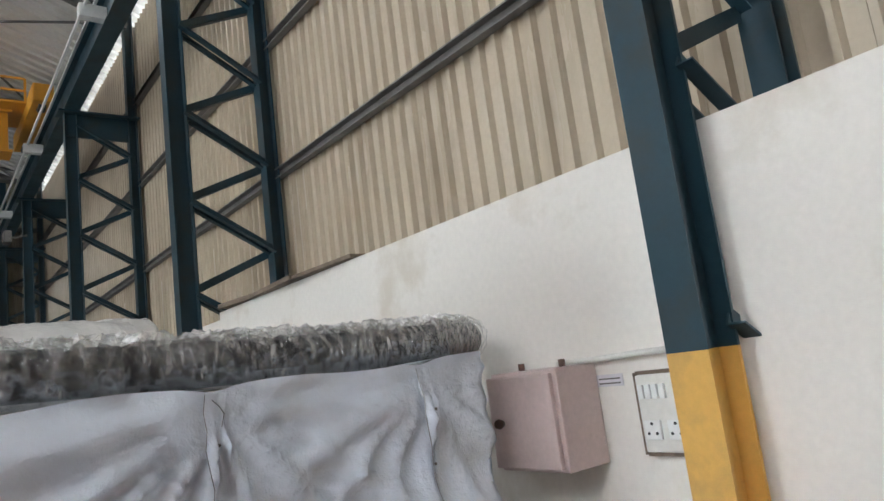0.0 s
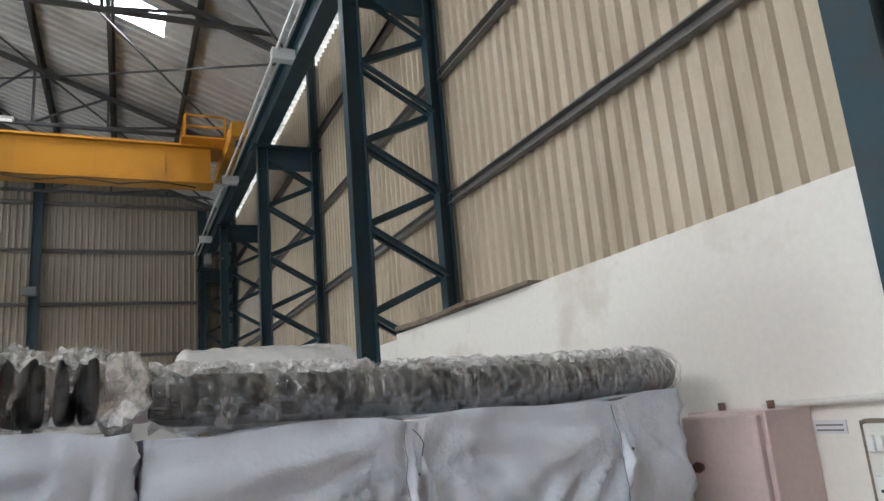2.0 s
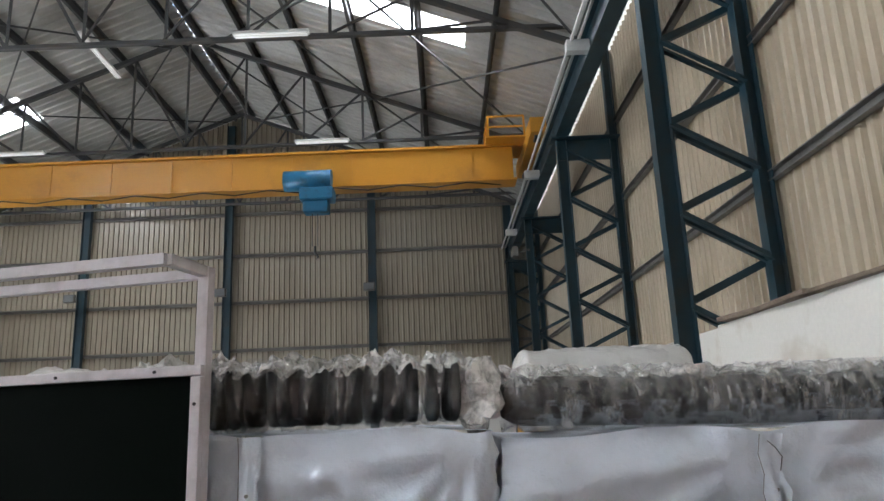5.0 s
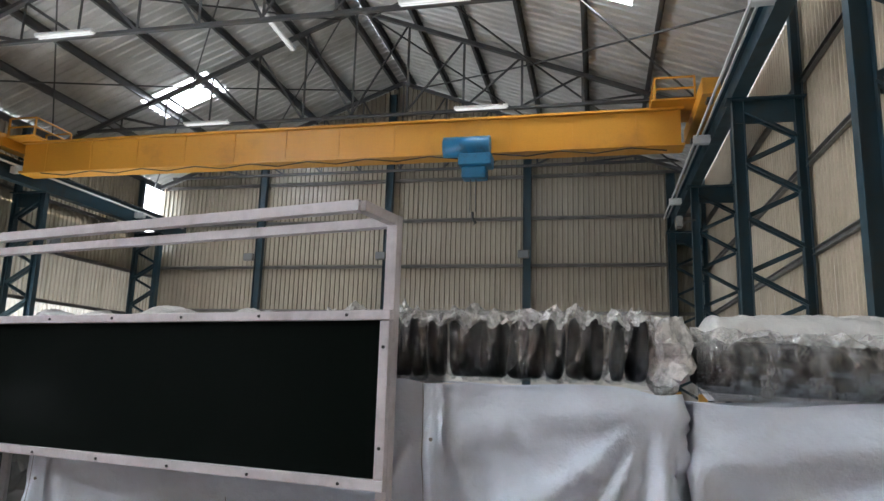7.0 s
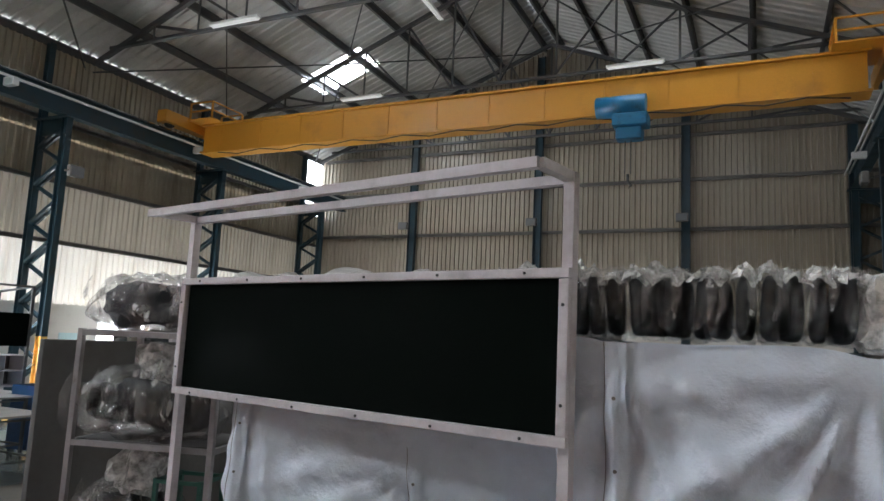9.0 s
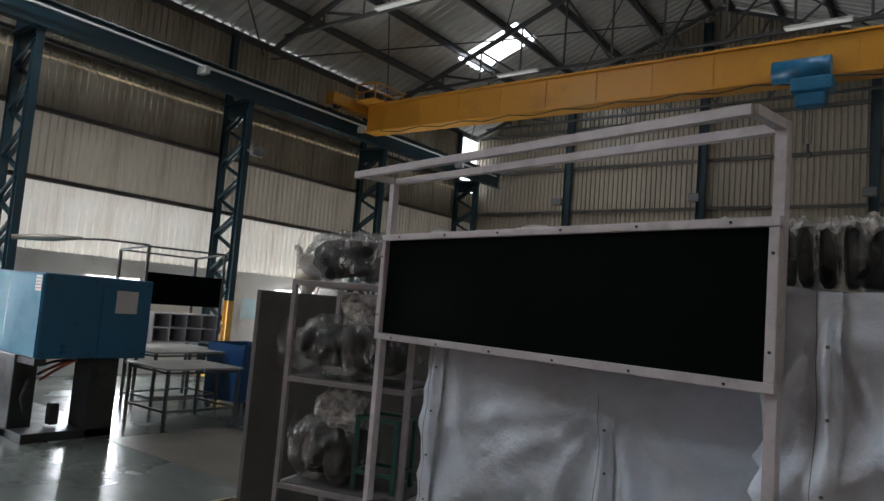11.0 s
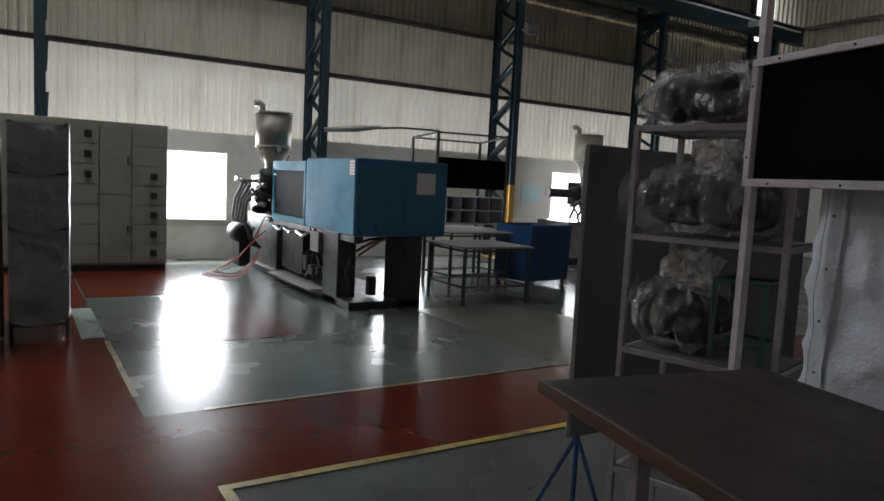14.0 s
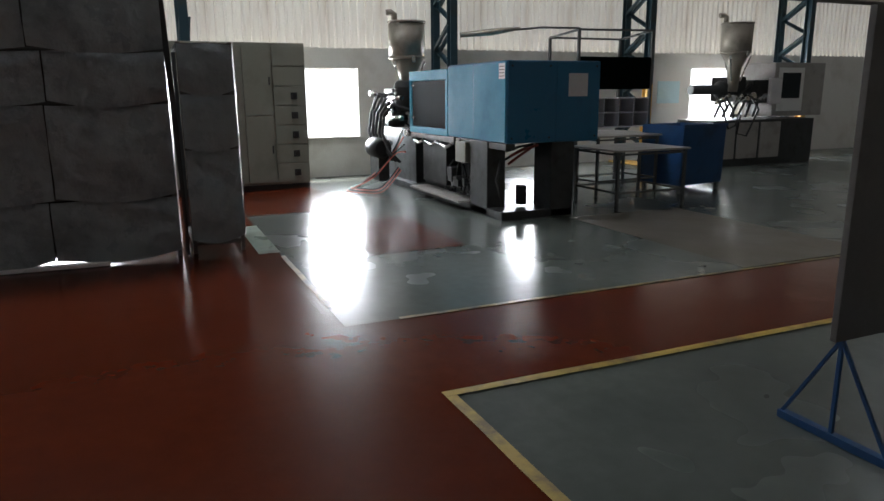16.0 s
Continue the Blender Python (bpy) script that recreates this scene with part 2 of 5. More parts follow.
M["floor"] = floor_paint("grey_green_epoxy", (0.115, 0.128, 0.115), (0.055, 0.06, 0.056), 0.20)
M["red"] = floor_paint("red_oxide_epoxy", (0.100, 0.0175, 0.006), (0.062, 0.012, 0.005), 0.17, 0.14)
M["line"] = surface("yellow_line_paint", (0.42, 0.29, 0.06), (0.17, 0.12, 0.06), 0.4, grain=30, blot=4, dirt_at=(0.48, 0.62))
M["dusty"] = floor_paint("dusty_worn_floor", (0.15, 0.13, 0.105), (0.09, 0.08, 0.068), 0.30)
M["patch"] = surface("pale_green_floor_patch", (0.30, 0.36, 0.30), (0.15, 0.17, 0.15), 0.3, blot=3)


def cloth(name, base, dirt, rough=0.62, depth=0.012):
    """Woven plastic sheet: soft sags, sharp slanting creases, stains and a fine weave."""
    m = surface(name, base, dirt, rough, grain=12, blot=2.2, bump=0.0, dirt_at=(0.5, 0.85), spread=0.05)
    nt = m.node_tree
    b = nt.nodes["Principled BSDF"]

    def crease(scale, stretch, turn, power):
        tc, mp, n = nt.nodes.new("ShaderNodeTexCoord"), nt.nodes.new("ShaderNodeMapping"), nt.nodes.new("ShaderNodeTexNoise")
        mp.inputs["Rotation"].default_value = (0.3, radians(turn), 0)
        mp.inputs["Scale"].default_value = stretch
        n.noise_type, n.normalize = "RIDGED_MULTIFRACTAL", True
        n.inputs["Scale"].default_value, n.inputs["Detail"].default_value, n.inputs["Roughness"].default_value = scale, 3.0, 0.5
        n.inputs["Distortion"].default_value = 0.5
        nt.links.new(tc.outputs["Object"], mp.inputs[0])
        nt.links.new(mp.outputs[0], n.inputs["Vector"])
        k = nt.nodes.new("ShaderNodeMath")
        k.operation = "MULTIPLY"
        nt.links.new(n.outputs["Fac"], k.inputs[0])
        k.inputs[1].default_value = power
        return k.outputs[0]

    total = None
    for src in (crease(2.6, (1, 1, 0.5), 35, 1.2), crease(4.2, (1, 1, 0.35), -50, 0.8), crease(9.0, (1, 1, 0.7), 15, 0.35), noise_node(nt, 5.0, 6, 0.6)):
        if total is None:
            total = src
            continue
        add = nt.nodes.new("ShaderNodeMath")
        add.operation = "ADD"
        nt.links.new(total, add.inputs[0])
        nt.links.new(src, add.inputs[1])
        total = add.outputs[0]
    bp = nt.nodes.new("ShaderNodeBump")
    bp.inputs["Strength"].default_value, bp.inputs["Distance"].default_value = 0.7, depth
    nt.links.new(total, bp.inputs["Height"])
    nt.links.new(bp.outputs[0], b.inputs["Normal"])
    return m


M["tarp"] = cloth("white_woven_tarp", (0.71, 0.76, 0.845), (0.55, 0.53, 0.53), 0.55, 0.032)
M["cover_white"] = translucent(cloth("white_plastic_cover", (0.80, 0.78, 0.75), (0.66, 0.63, 0.59), 0.26, 0.05), 0.2, (0.85, 0.83, 0.8))
M["curtain"] = cloth("grey_plastic_cover", (0.24, 0.265, 0.285), (0.085, 0.09, 0.10), 0.30, 0.06)


def plastic(name, density, tint=(0.85, 0.84, 0.82), shine_most=0.30, streaks=None):
    """Crumpled clear film: see-through, glossy at a slant, whitish where it is creased."""
    m = bpy.data.materials.new(name)
    m.use_nodes = True
    nt = m.node_tree
    b = nt.nodes["Principled BSDF"]
    b.inputs["Base Color"].default_value = (*tint, 1)
    b.inputs["Roughness"].default_value = 0.2
    clear = nt.nodes.new("ShaderNodeBsdfTransparent")
    shine = nt.nodes.new("ShaderNodeBsdfGlossy")
    shine.inputs["Roughness"].default_value = 0.09
    weight = nt.nodes.new("ShaderNodeLayerWeight")
    weight.inputs["Blend"].default_value = 0.35
    n = noise_node(nt, 30, 4, 0.65)
    bp = nt.nodes.new("ShaderNodeBump")
    bp.inputs["Strength"].default_value, bp.inputs["Distance"].default_value = 0.9, 0.012
    nt.links.new(n, bp.inputs["Height"])
    for node in (b, shine, weight):
        nt.links.new(bp.outputs[0], node.inputs["Normal"])
    gloss = nt.nodes.new("ShaderNodeMixShader")
    nt.links.new(ramp(nt, weight.outputs["Fresnel"], [(0.0, (0.03,) * 3), (0.8, (shine_most,) * 3)]), gloss.inputs[0])
    nt.links.new(clear.outputs[0], gloss.inputs[1])
    nt.links.new(shine.outputs[0], gloss.inputs[2])
    mx = nt.nodes.new("ShaderNodeMixShader")
    veil = noise_node(nt, 26, 4, 0.55, streaks or (1, 1, 1))
    nt.links.new(ramp(nt, veil, [(0.42, (density * 0.15,) * 3), (0.56, (density,) * 3), (0.70, (min(1, density * 3.0),) * 3)]) if streaks else ramp(nt, n, [(0.53, (density * 0.25,) * 3), (0.60, (min(1, density * 1.5),) * 3), (0.68, (min(1, density * 5.0),) * 3)] if density < 1 else [(0.36, (0.40,) * 3), (0.62, (0.97,) * 3)]), mx.inputs[0])
    nt.links.new(gloss.outputs[0], mx.inputs[1])
    nt.links.new(b.outputs[0], mx.inputs[2])
    nt.links.new(mx.outputs[0], nt.nodes["Material Output"].inputs[0])
    return m


M["film"] = plastic("clear_film", 0.05, shine_most=0.22, streaks=(1.2, 1.2, 0.3))
M["film_milky"] = plastic("milky_film", 1.4, (0.84, 0.82, 0.79))
M["film_fold"] = plastic("folded_film", 0.15, (0.84, 0.82, 0.79), 0.34, (1, 1, 0.4))
M["film_ring"] = plastic("scrunched_film", 0.13, (0.82, 0.80, 0.77), 0.30, (1.5, 0.4, 0.4))


def glow(name, colour, strength):
    m = bpy.data.materials.new(name)
    m.use_nodes = True
    b = m.node_tree.nodes["Principled BSDF"]
    b.inputs["Base Color"].default_value = (0.8, 0.8, 0.8, 1)
    b.inputs["Emission Color"].default_value, b.inputs["Emission Strength"].default_value = (*colour, 1), strength
    return m


M["tube_glow"] = glow("lit_tube", (1, 0.98, 0.92), 0.06)
M["lens"] = surface("floodlight_glass", (0.20, 0.21, 0.22), (0.12, 0.12, 0.13), 0.2)
glass = bpy.data.materials.new("smoked_guard_glass")
glass.use_nodes = True
gb = glass.node_tree.nodes["Principled BSDF"]
gb.inputs["Base Color"].default_value, gb.inputs["Roughness"].default_value, gb.inputs["Transmission Weight"].default_value = (0.035, 0.04, 0.042, 1), 0.45, 0.0
gb.inputs["IOR"].default_value = 1.03
M["glass"] = glass


# ---- mesh helpers ----
def box(bm, x0, x1, y0, y1, z0, z1, bevel=0.0):
    v = [bm.verts.new((x, y, z)) for x in (x0, x1) for y in (y0, y1) for z in (z0, z1)]
    fs = [bm.faces.new([v[i] for i in f]) for f in ((0, 1, 3, 2), (4, 6, 7, 5), (0, 4, 5, 1), (2, 3, 7, 6), (0, 2, 6, 4), (1, 5, 7, 3))]
    if bevel:
        es = list({e for f in fs for e in f.edges})
        bmesh.ops.bevel(bm, geom=es, offset=bevel, segments=2, affect="EDGES", profile=0.6)
    return bm


def bar(bm, p, q, w, h=None, up=(0, 0, 1)):
    """Straight bar of rectangular section between two points."""
    h = h or w
    p, q = Vector(p), Vector(q)
    d = (q - p).normalized()
    s = d.cross(Vector(up))
    s = (s if s.length > 1e-4 else d.cross(Vector((1, 0, 0)))).normalized()
    u = s.cross(d)
    v = [bm.verts.new(c + s * a * w / 2 + u * b * h / 2) for c in (p, q) for a, b in ((-1, -1), (1, -1), (1, 1), (-1, 1))]
    for f in ((0, 1, 2, 3), (7, 6, 5, 4), (0, 4, 5, 1), (1, 5, 6, 2), (2, 6, 7, 3), (3, 7, 4, 0)):
        bm.faces.new([v[i] for i in f])
    return bm


def angle_bar(bm, p, q, w, t=0.008, up=(0, 0, 1)):
    """Rolled angle: two thin legs at a right angle."""
    p, q = Vector(p), Vector(q)
    d = (q - p).normalized()
    s = d.cross(Vector(up))
    s = (s if s.length > 1e-4 else d.cross(Vector((1, 0, 0)))).normalized()
    u = s.cross(d)
    bar(bm, p + u * w / 2, q + u * w / 2, t, w, up)
    bar(bm, p + s * w / 2, q + s * w / 2, w, t, up)


def i_beam(bm, p, q, w, h, t=0.014, up=(0, 0, 1)):
    p, q = Vector(p), Vector(q)
    d = (q - p).normalized()
    s = d.cross(Vector(up))
    s = (s if s.length > 1e-4 else d.cross(Vector((1, 0, 0)))).normalized()
    u = s.cross(d)
    bar(bm, p, q, t, h - 2 * t, up)
    for k in (-1, 1):
        bar(bm, p + u * k * (h / 2 - t / 2), q + u * k * (h / 2 - t / 2), w, t, up)


def tube(bm, pts, r, n=10, cap=True):
    """Round tube along a line of points; r is one radius or one for each point."""
    pts = [Vector(p) for p in pts]
    rs = r if isinstance(r, (list, tuple)) else [r] * len(pts)
    rings = []
    side = None
    for i, p in enumerate(pts):
        d = (pts[min(i + 1, len(pts) - 1)] - pts[max(i - 1, 0)]).normalized()
        ref = side or (Vector((0, 0, 1)) if abs(d.z) < 0.9 else Vector((1, 0, 0)))
        s = (ref - d * ref.dot(d)).normalized()
        side = s
        u = d.cross(s)
        rings.append([bm.verts.new(p + (s * math.cos(a) + u * math.sin(a)) * rs[i]) for a in [2 * math.pi * k / n for k in range(n)]])
    for a, b in zip(rings, rings[1:]):
        for k in range(n):
            f = bm.faces.new((a[k], a[(k + 1) % n], b[(k + 1) % n], b[k]))
            f.smooth = True
    if cap:
        bm.faces.new(rings[0][::-1])
        bm.faces.new(rings[-1])
    return bm


def blob(bm, c, r, nu=28, nv=16, e=0.6, amp=0.0, freq=6.0, seed=0, ridged=True, smooth=True):
    """Rounded crumpled body: a squared ellipsoid pushed in and out by folds."""
    def sgn(v):
        return math.copysign(abs(v) ** e, v)
    rings = []
    off = Vector((seed * 7.31, seed * 3.17, seed * 1.73))
    for j in range(nv + 1):
        th = math.pi * (j / nv - 0.5)
        ring = []
        for i in range(nu):
            ph = 2 * math.pi * i / nu
            d = Vector((sgn(math.cos(th)) * sgn(math.cos(ph)), sgn(math.cos(th)) * sgn(math.sin(ph)), sgn(math.sin(th))))
            p = Vector((d.x * r[0], d.y * r[1], d.z * r[2]))
            k = noise.noise(p * freq + off)
            k = (1 - 2 * abs(k)) if ridged else k
            k += 0.4 * noise.noise(p * freq * 2.7 + off)
            p += d.normalized() * amp * (k - 0.4)
            ring.append(bm.verts.new(Vector(c) + p))
        rings.append(ring)
    for a, b in zip(rings, rings[1:]):
        for i in range(nu):
            f = bm.faces.new((a[i], a[(i + 1) % nu], b[(i + 1) % nu], b[i]))
            f.smooth = smooth
    return bm


def grid(bm, nu, nv, fn, smooth=True):
    vs = [[bm.verts.new(fn(i / nu, j / nv)) for i in range(nu + 1)] for j in range(nv + 1)]
    for j in range(nv):
        for i in range(nu):
            f = bm.faces.new((vs[j][i], vs[j][i + 1], vs[j + 1][i + 1], vs[j + 1][i]))
            f.smooth = smooth
    return bm


def mesh_of(name, bm, material):
    bmesh.ops.remove_doubles(bm, verts=bm.verts, dist=1e-5)
    bmesh.ops.recalc_face_normals(bm, faces=bm.faces)
    me = bpy.data.meshes.new(name)
    bm.to_mesh(me)
    bm.free()
    me.materials.append(M[material] if isinstance(material, str) else material)
    return me


def part(name, bm, material, parent, label=""):
    ob = new(name, mesh_of(name, bm, material))
    ob.parent = parent
    return tagged(ob, label)


def thing(name, label, category, at=(0, 0, 0), turn=0.0, group="", kind=""):
    ob = new(name)
    ob.matrix_basis = pose(*at, 0, 0, turn)
    ob.empty_display_size = 0.1
    return tagged(ob, label, category, group, kind)


def solid(name, bm, material, label="", category="", kind="", group=""):
    return tagged(new(name, mesh_of(name, bm, material)), label, category, group, kind)


def B():
    return bmesh.new()


# ---- floor ----
bm = B()
box(bm, XW - 0.3, XE + 0.3, YS - 0.3, YN + 0.3, -0.2, 0.0)
floor = solid("floor", bm, "floor", "worn grey-green glossy epoxy workshop floor", "floor", "structure")


def floor_mark(name, x0, x1, y0, y1, z, material, label):
    b = B()
    n = max(2, int((x1 - x0 + y1 - y0) / 0.35))
    long_x = (x1 - x0) > (y1 - y0)
    jit = 0.006 if min(x1 - x0, y1 - y0) < 0.2 else 0.0

    def fn(u, v):
        w = (noise.noise(Vector((u * 31, v * 7 + x0, y0))) * jit)
        return Vector((x0 + (x1 - x0) * (u if long_x else v) + (0 if long_x else w), y0 + (y1 - y0) * (v if long_x else u) + (w if long_x else 0), z))
    grid(b, n, 1, fn, False)
    return part(name, b, material, floor, label)


floor_mark("red_walkway", -12.9, 3.2, -8.9, 0.60, 0.004, "red", "red oxide painted walkway, scuffed and glossy")
floor_mark("red_walkway", -3.54, 2.4, 0.60, 0.80, 0.004, "red", "red oxide painted walkway, scuffed and glossy")
floor_mark("red_walkway", -4.76, -3.54, 0.60, 18.9, 0.004, "red", "red oxide painted walkway, scuffed and glossy")
floor_mark("red_patch", -12.9, -9.3, 0.62, 1.95, 0.004, "red", "red oxide painted floor in front of the cabinets")
floor_mark("red_patch", -8.4, -6.65, 1.4, 2.36, 0.004, "red", "red oxide painted floor patch")
floor_mark("yellow_line", -3.57, -3.51, 0.77, 18.9, 0.008, "line", "worn yellow floor line")
floor_mark("yellow_line", -4.79, -4.745, 0.98, 18.9, 0.008, "line_worn", "worn yellow floor line")
floor_mark("yellow_line", -3.51, 2.3, 0.77, 0.83, 0.008, "line", "worn yellow floor line")
floor_mark("yellow_line", -6.95, -5.2, 0.59, 0.635, 0.008, "line_worn", "worn yellow floor line")
floor_mark("worn_strip", -7.5, -4.82, 4.12, 5.75, 0.004, "dusty", "tan dusty worn strip of floor")
floor_mark("pale_patch", -8.6, -7.1, 0.42, 0.62, 0.008, "patch", "pale green worn floor patch")


# ---- cladding ----
def trapezoid(pitch, deep, n):
    """Profile of a ribbed sheet: offsets along and out."""
    pts = []
    for k in range(n):
        o = k * pitch
        pts += [(o, 0), (o + pitch * 0.58, 0), (o + pitch * 0.68, deep), (o + pitch * 0.90, deep)]
    pts.append((n * pitch, 0))
    return pts


def sheet_mesh(name, length, material, deep=0.04, pitch=1 / 7, n=7):
    b = B()
    prof = trapezoid(pitch, deep, n)
    lo = [b.verts.new((a, -d, 0)) for a, d in prof]
    hi = [b.verts.new((a, -d, length)) for a, d in prof]
    for i in range(len(prof) - 1):
        b.faces.new((lo[i], lo[i + 1], hi[i + 1], hi[i]))
    me = bpy.data.meshes.new(name)
    b.to_mesh(me)
    b.free()
    me.materials.append(M[material])
    return me


def clad(wall, start, along, bands, width, top=None):
    """Sheets a metre wide, side by side and band over band. start: Vector; along: yaw in degrees."""
    d = Vector((math.cos(radians(along)), math.sin(radians(along)), 0))
    meshes = {}
    for z0, z1, material in bands:
        for k in range(int(math.ceil(width))):
            p = start + d * k
            if top:
                bb = B()
                prof = [(a, dd) for a, dd in trapezoid(1 / 7, 0.04, 7)]
                lo = [bb.verts.new((a, -dd, 0)) for a, dd in prof]
                hi = [bb.verts.new((a, -dd, top(p + d * a) - z0)) for a, dd in prof]
                for i in range(len(prof) - 1):
                    bb.faces.new((lo[i], lo[i + 1], hi[i + 1], hi[i]))
                ob = new("cladding_sheet", mesh_of("cladding_sheet", bb, material))
                ob.parent = wall
                ob.matrix_basis = pose(p.x, p.y, z0, 0, 0, along)
                continue
            zt = z1
            if zt - z0 < 0.15:
                continue
            key = (round(zt - z0, 2), material)
            if key not in meshes:
                meshes[key] = sheet_mesh("cladding_sheet", key[0], material)
            ob = new("cladding_sheet", meshes[key])
            ob.parent = wall
            ob.matrix_basis = pose(p.x, p.y, z0, 0, 0, along)


# brick base walls
bm = B()
box(bm, 2.48, 2.71, YS, 5.17, 0, 2.45)
wall_east = solid("wall_east", bm, "plaster", "whitewashed plaster wall with peeling damp stains", "wall", "structure")
bm = B()
box(bm, 3.22, 3.45, 5.17, YN + 0.2, 0, 2.62)
box(bm, 2.71, 3.45, 4.95, 5.17, 0, 2.43)
part("rear_plinth", bm, "plaster", wall_east, "pale plaster base wall under the cladding")
bm = B()
edges = sorted(WINDOWS)
prev = YS
for y0, y1, z0, z1 in edges:
    box(bm, XW - 0.23, XW, prev, y0, 0, 2.26)
    box(bm, XW - 0.23, XW, y0, y1, 0, z0)
    box(bm, XW - 0.23, XW, y0, y1, z1, 2.26)
    prev = y1
box(bm, XW - 0.23, XW, prev, YN + 0.2, 0, 2.26)
wall_west = solid("wall_west", bm, "plaster_w", "dusty whitewashed wall with bright windows", "wall", "structure")
bm = B()
box(bm, XW - 0.23, 3.22, YN, YN + 0.23, 0, 2.4)
wall_north = solid("wall_north", bm, "plaster_w", "whitewashed base wall below cream cladding", "wall", "structure")
bm = B()
box(bm, XW - 0.23, 2.48, YS - 0.23, YS, 0, 3.6)
wall_south = solid("wall_south", bm, "plaster_w", "whitewashed end wall below cream cladding", "wall", "structure")

GAP = 0.12
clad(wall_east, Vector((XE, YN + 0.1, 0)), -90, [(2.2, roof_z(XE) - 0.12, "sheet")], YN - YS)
# Glowing strip added behind the east eave gap for the bright sky.
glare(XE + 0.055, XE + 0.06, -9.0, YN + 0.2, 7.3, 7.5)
# West bands run pale to dark upwards: the light's falloff put into their colours.
clad(wall_west, Vector((XW - 0.06, YS, 0)), 90, [(2.24, 3.53, "sheet_lit"), (3.50, 4.78, "sheet_half_lit"), (4.75, 5.75, "sheet_shaded")], YN - YS + 0.2)
clad(wall_west, Vector((XW - 0.06, YS, 0)), 90, [(5.72, roof_z(XW) - GAP, "sheet_shaded")], YN - YS - 0.98)
# Glowing strip for sky in the west eave gap; it also blocks the sun.
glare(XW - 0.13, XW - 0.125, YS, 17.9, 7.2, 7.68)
# Glowing plane behind the corner where the top sheet is left out.
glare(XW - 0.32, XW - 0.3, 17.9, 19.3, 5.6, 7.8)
# North end's dimness is in the sheet colour; the south end shares it.
clad(wall_north, Vector((XW - 0.1, YN + 0.06, 0)), 0, [(2.35, 12, "sheet_shaded")], XE - XW, lambda p: roof_z(p.x) - 0.10)
clad(wall_south, Vector((XE + 0.1, YS - 0.06, 0)), 180, [(3.55, 12, "sheet_shaded")], XE - XW, lambda p: roof_z(p.x) - 0.05)


def girt(wall, p, q):
    b = B()
    p, q = Vector(p), Vector(q)
    hh = 0.09
    bar(b, p, q, 0.012, hh)
    d = (q - p).normalized().cross(Vector((0, 0, 1)))
    inward = d if (Vector((-5, 5, 0)) - p).dot(d) > 0 else -d
    for k in (-1, 1):
        bar(b, p + inward * 0.03 + Vector((0, 0, k * (hh / 2 - 0.005))), q + inward * 0.03 + Vector((0, 0, k * (hh / 2 - 0.005))), 0.06, 0.01)
    part("girt", b, "girt", wall)


for z in (3.70, 4.93, 6.15):
    girt(wall_east, (XE - 0.05, YS + 0.1, z), (XE - 0.05, YN - 0.05, z))
for z in (3.52, 4.76, 6.0):
    girt(wall_west, (XW + 0.01, YS + 0.1, z), (XW + 0.01, YN - 0.05, z))
for z in (2.55, 3.76, 5.06, 6.39, 7.6):
    girt(wall_north, (XW + 0.1, YN + 0.01, z), (XE - 0.1, YN + 0.01, z))

# window frames and bars
for n, (y0, y1, z0, z1) in enumerate(WINDOWS):
    win = thing("window_%d" % (n + 1), "steel framed window blown out by daylight", "window", (XW - 0.1, (y0 + y1) / 2, z0), kind="structure")
    w, hgt = (y1 - y0) / 2, z1 - z0
    b = B()
    for k in (-1, 1):
        box(b, -0.02, 0.02, k * w - 0.02, k * w + 0.02, 0, hgt)
    box(b, -0.02, 0.02, -w, w, 0, 0.035)
    box(b, -0.02, 0.02, -w, w, hgt - 0.035, hgt)
    part("window_frame", b, "lamp_white", win)
    b = B()
    box(b, -0.12, 0.14, -w - 0.03, w + 0.03, -0.04, -0.005, 0.006)
    part("window_sill", b, "plaster_w", win)

# ---- roof ----
def slope_sheet(b, x_a, x_b, y0, y1):
    prof = trapezoid(0.25, 0.035, max(1, int(round((y1 - y0) / 0.25))))
    k = (y1 - y0) / prof[-1][0]
    lo = [b.verts.new((x_a, y0 + a * k, roof_z(x_a) - d)) for a, d in prof]
    hi = [b.verts.new((x_b, y0 + a * k, roof_z(x_b) - d)) for a, d in prof]
    for i in range(len(prof) - 1):
        b.faces.new((lo[i], lo[i + 1], hi[i + 1], hi[i]))


bm = B()
for side in (0, 1):
    xa, xb = (RIDGE_X, XE + 0.12) if side == 0 else (XW - 0.16, RIDGE_X)
    lights = sorted([s for s in SKYLIGHTS if (s[0] > RIDGE_X) == (side == 0)], key=lambda s: s[2])
    y = YS - 0.3
    for x0, x1, y0, y1, _ in lights:
        slope_sheet(bm, xa, xb, y, y0)
        slope_sheet(bm, xa, x0, y0, y1)
        slope_sheet(bm, x1, xb, y0, y1)
        y = y1
    slope_sheet(bm, xa, xb, y, YN + 0.3)
ceiling = solid("ceiling", bm, "roof", "ribbed galvanised roof sheets on dark purlins", "roof", "structure")
for k in range(7):
    for s in (-1, 1):
        x = RIDGE_X + s * (0.25 + k * 1.27)
        z = roof_z(x) - 0.12
        bm = B()
        bar(bm, (x, YS, z), (x, YN, z), 0.012, 0.15)
        bar(bm, (x + 0.03, YS, z + 0.07), (x + 0.03, YN, z + 0.07), 0.06, 0.01)
        bar(bm, (x - 0.03, YS, z - 0.07), (x - 0.03, YN, z - 0.07), 0.06, 0.01)
        solid("purlin", bm, "steel_dark", "dark steel purlin under the roof sheets", "purlin", "structure", "roof purlins")


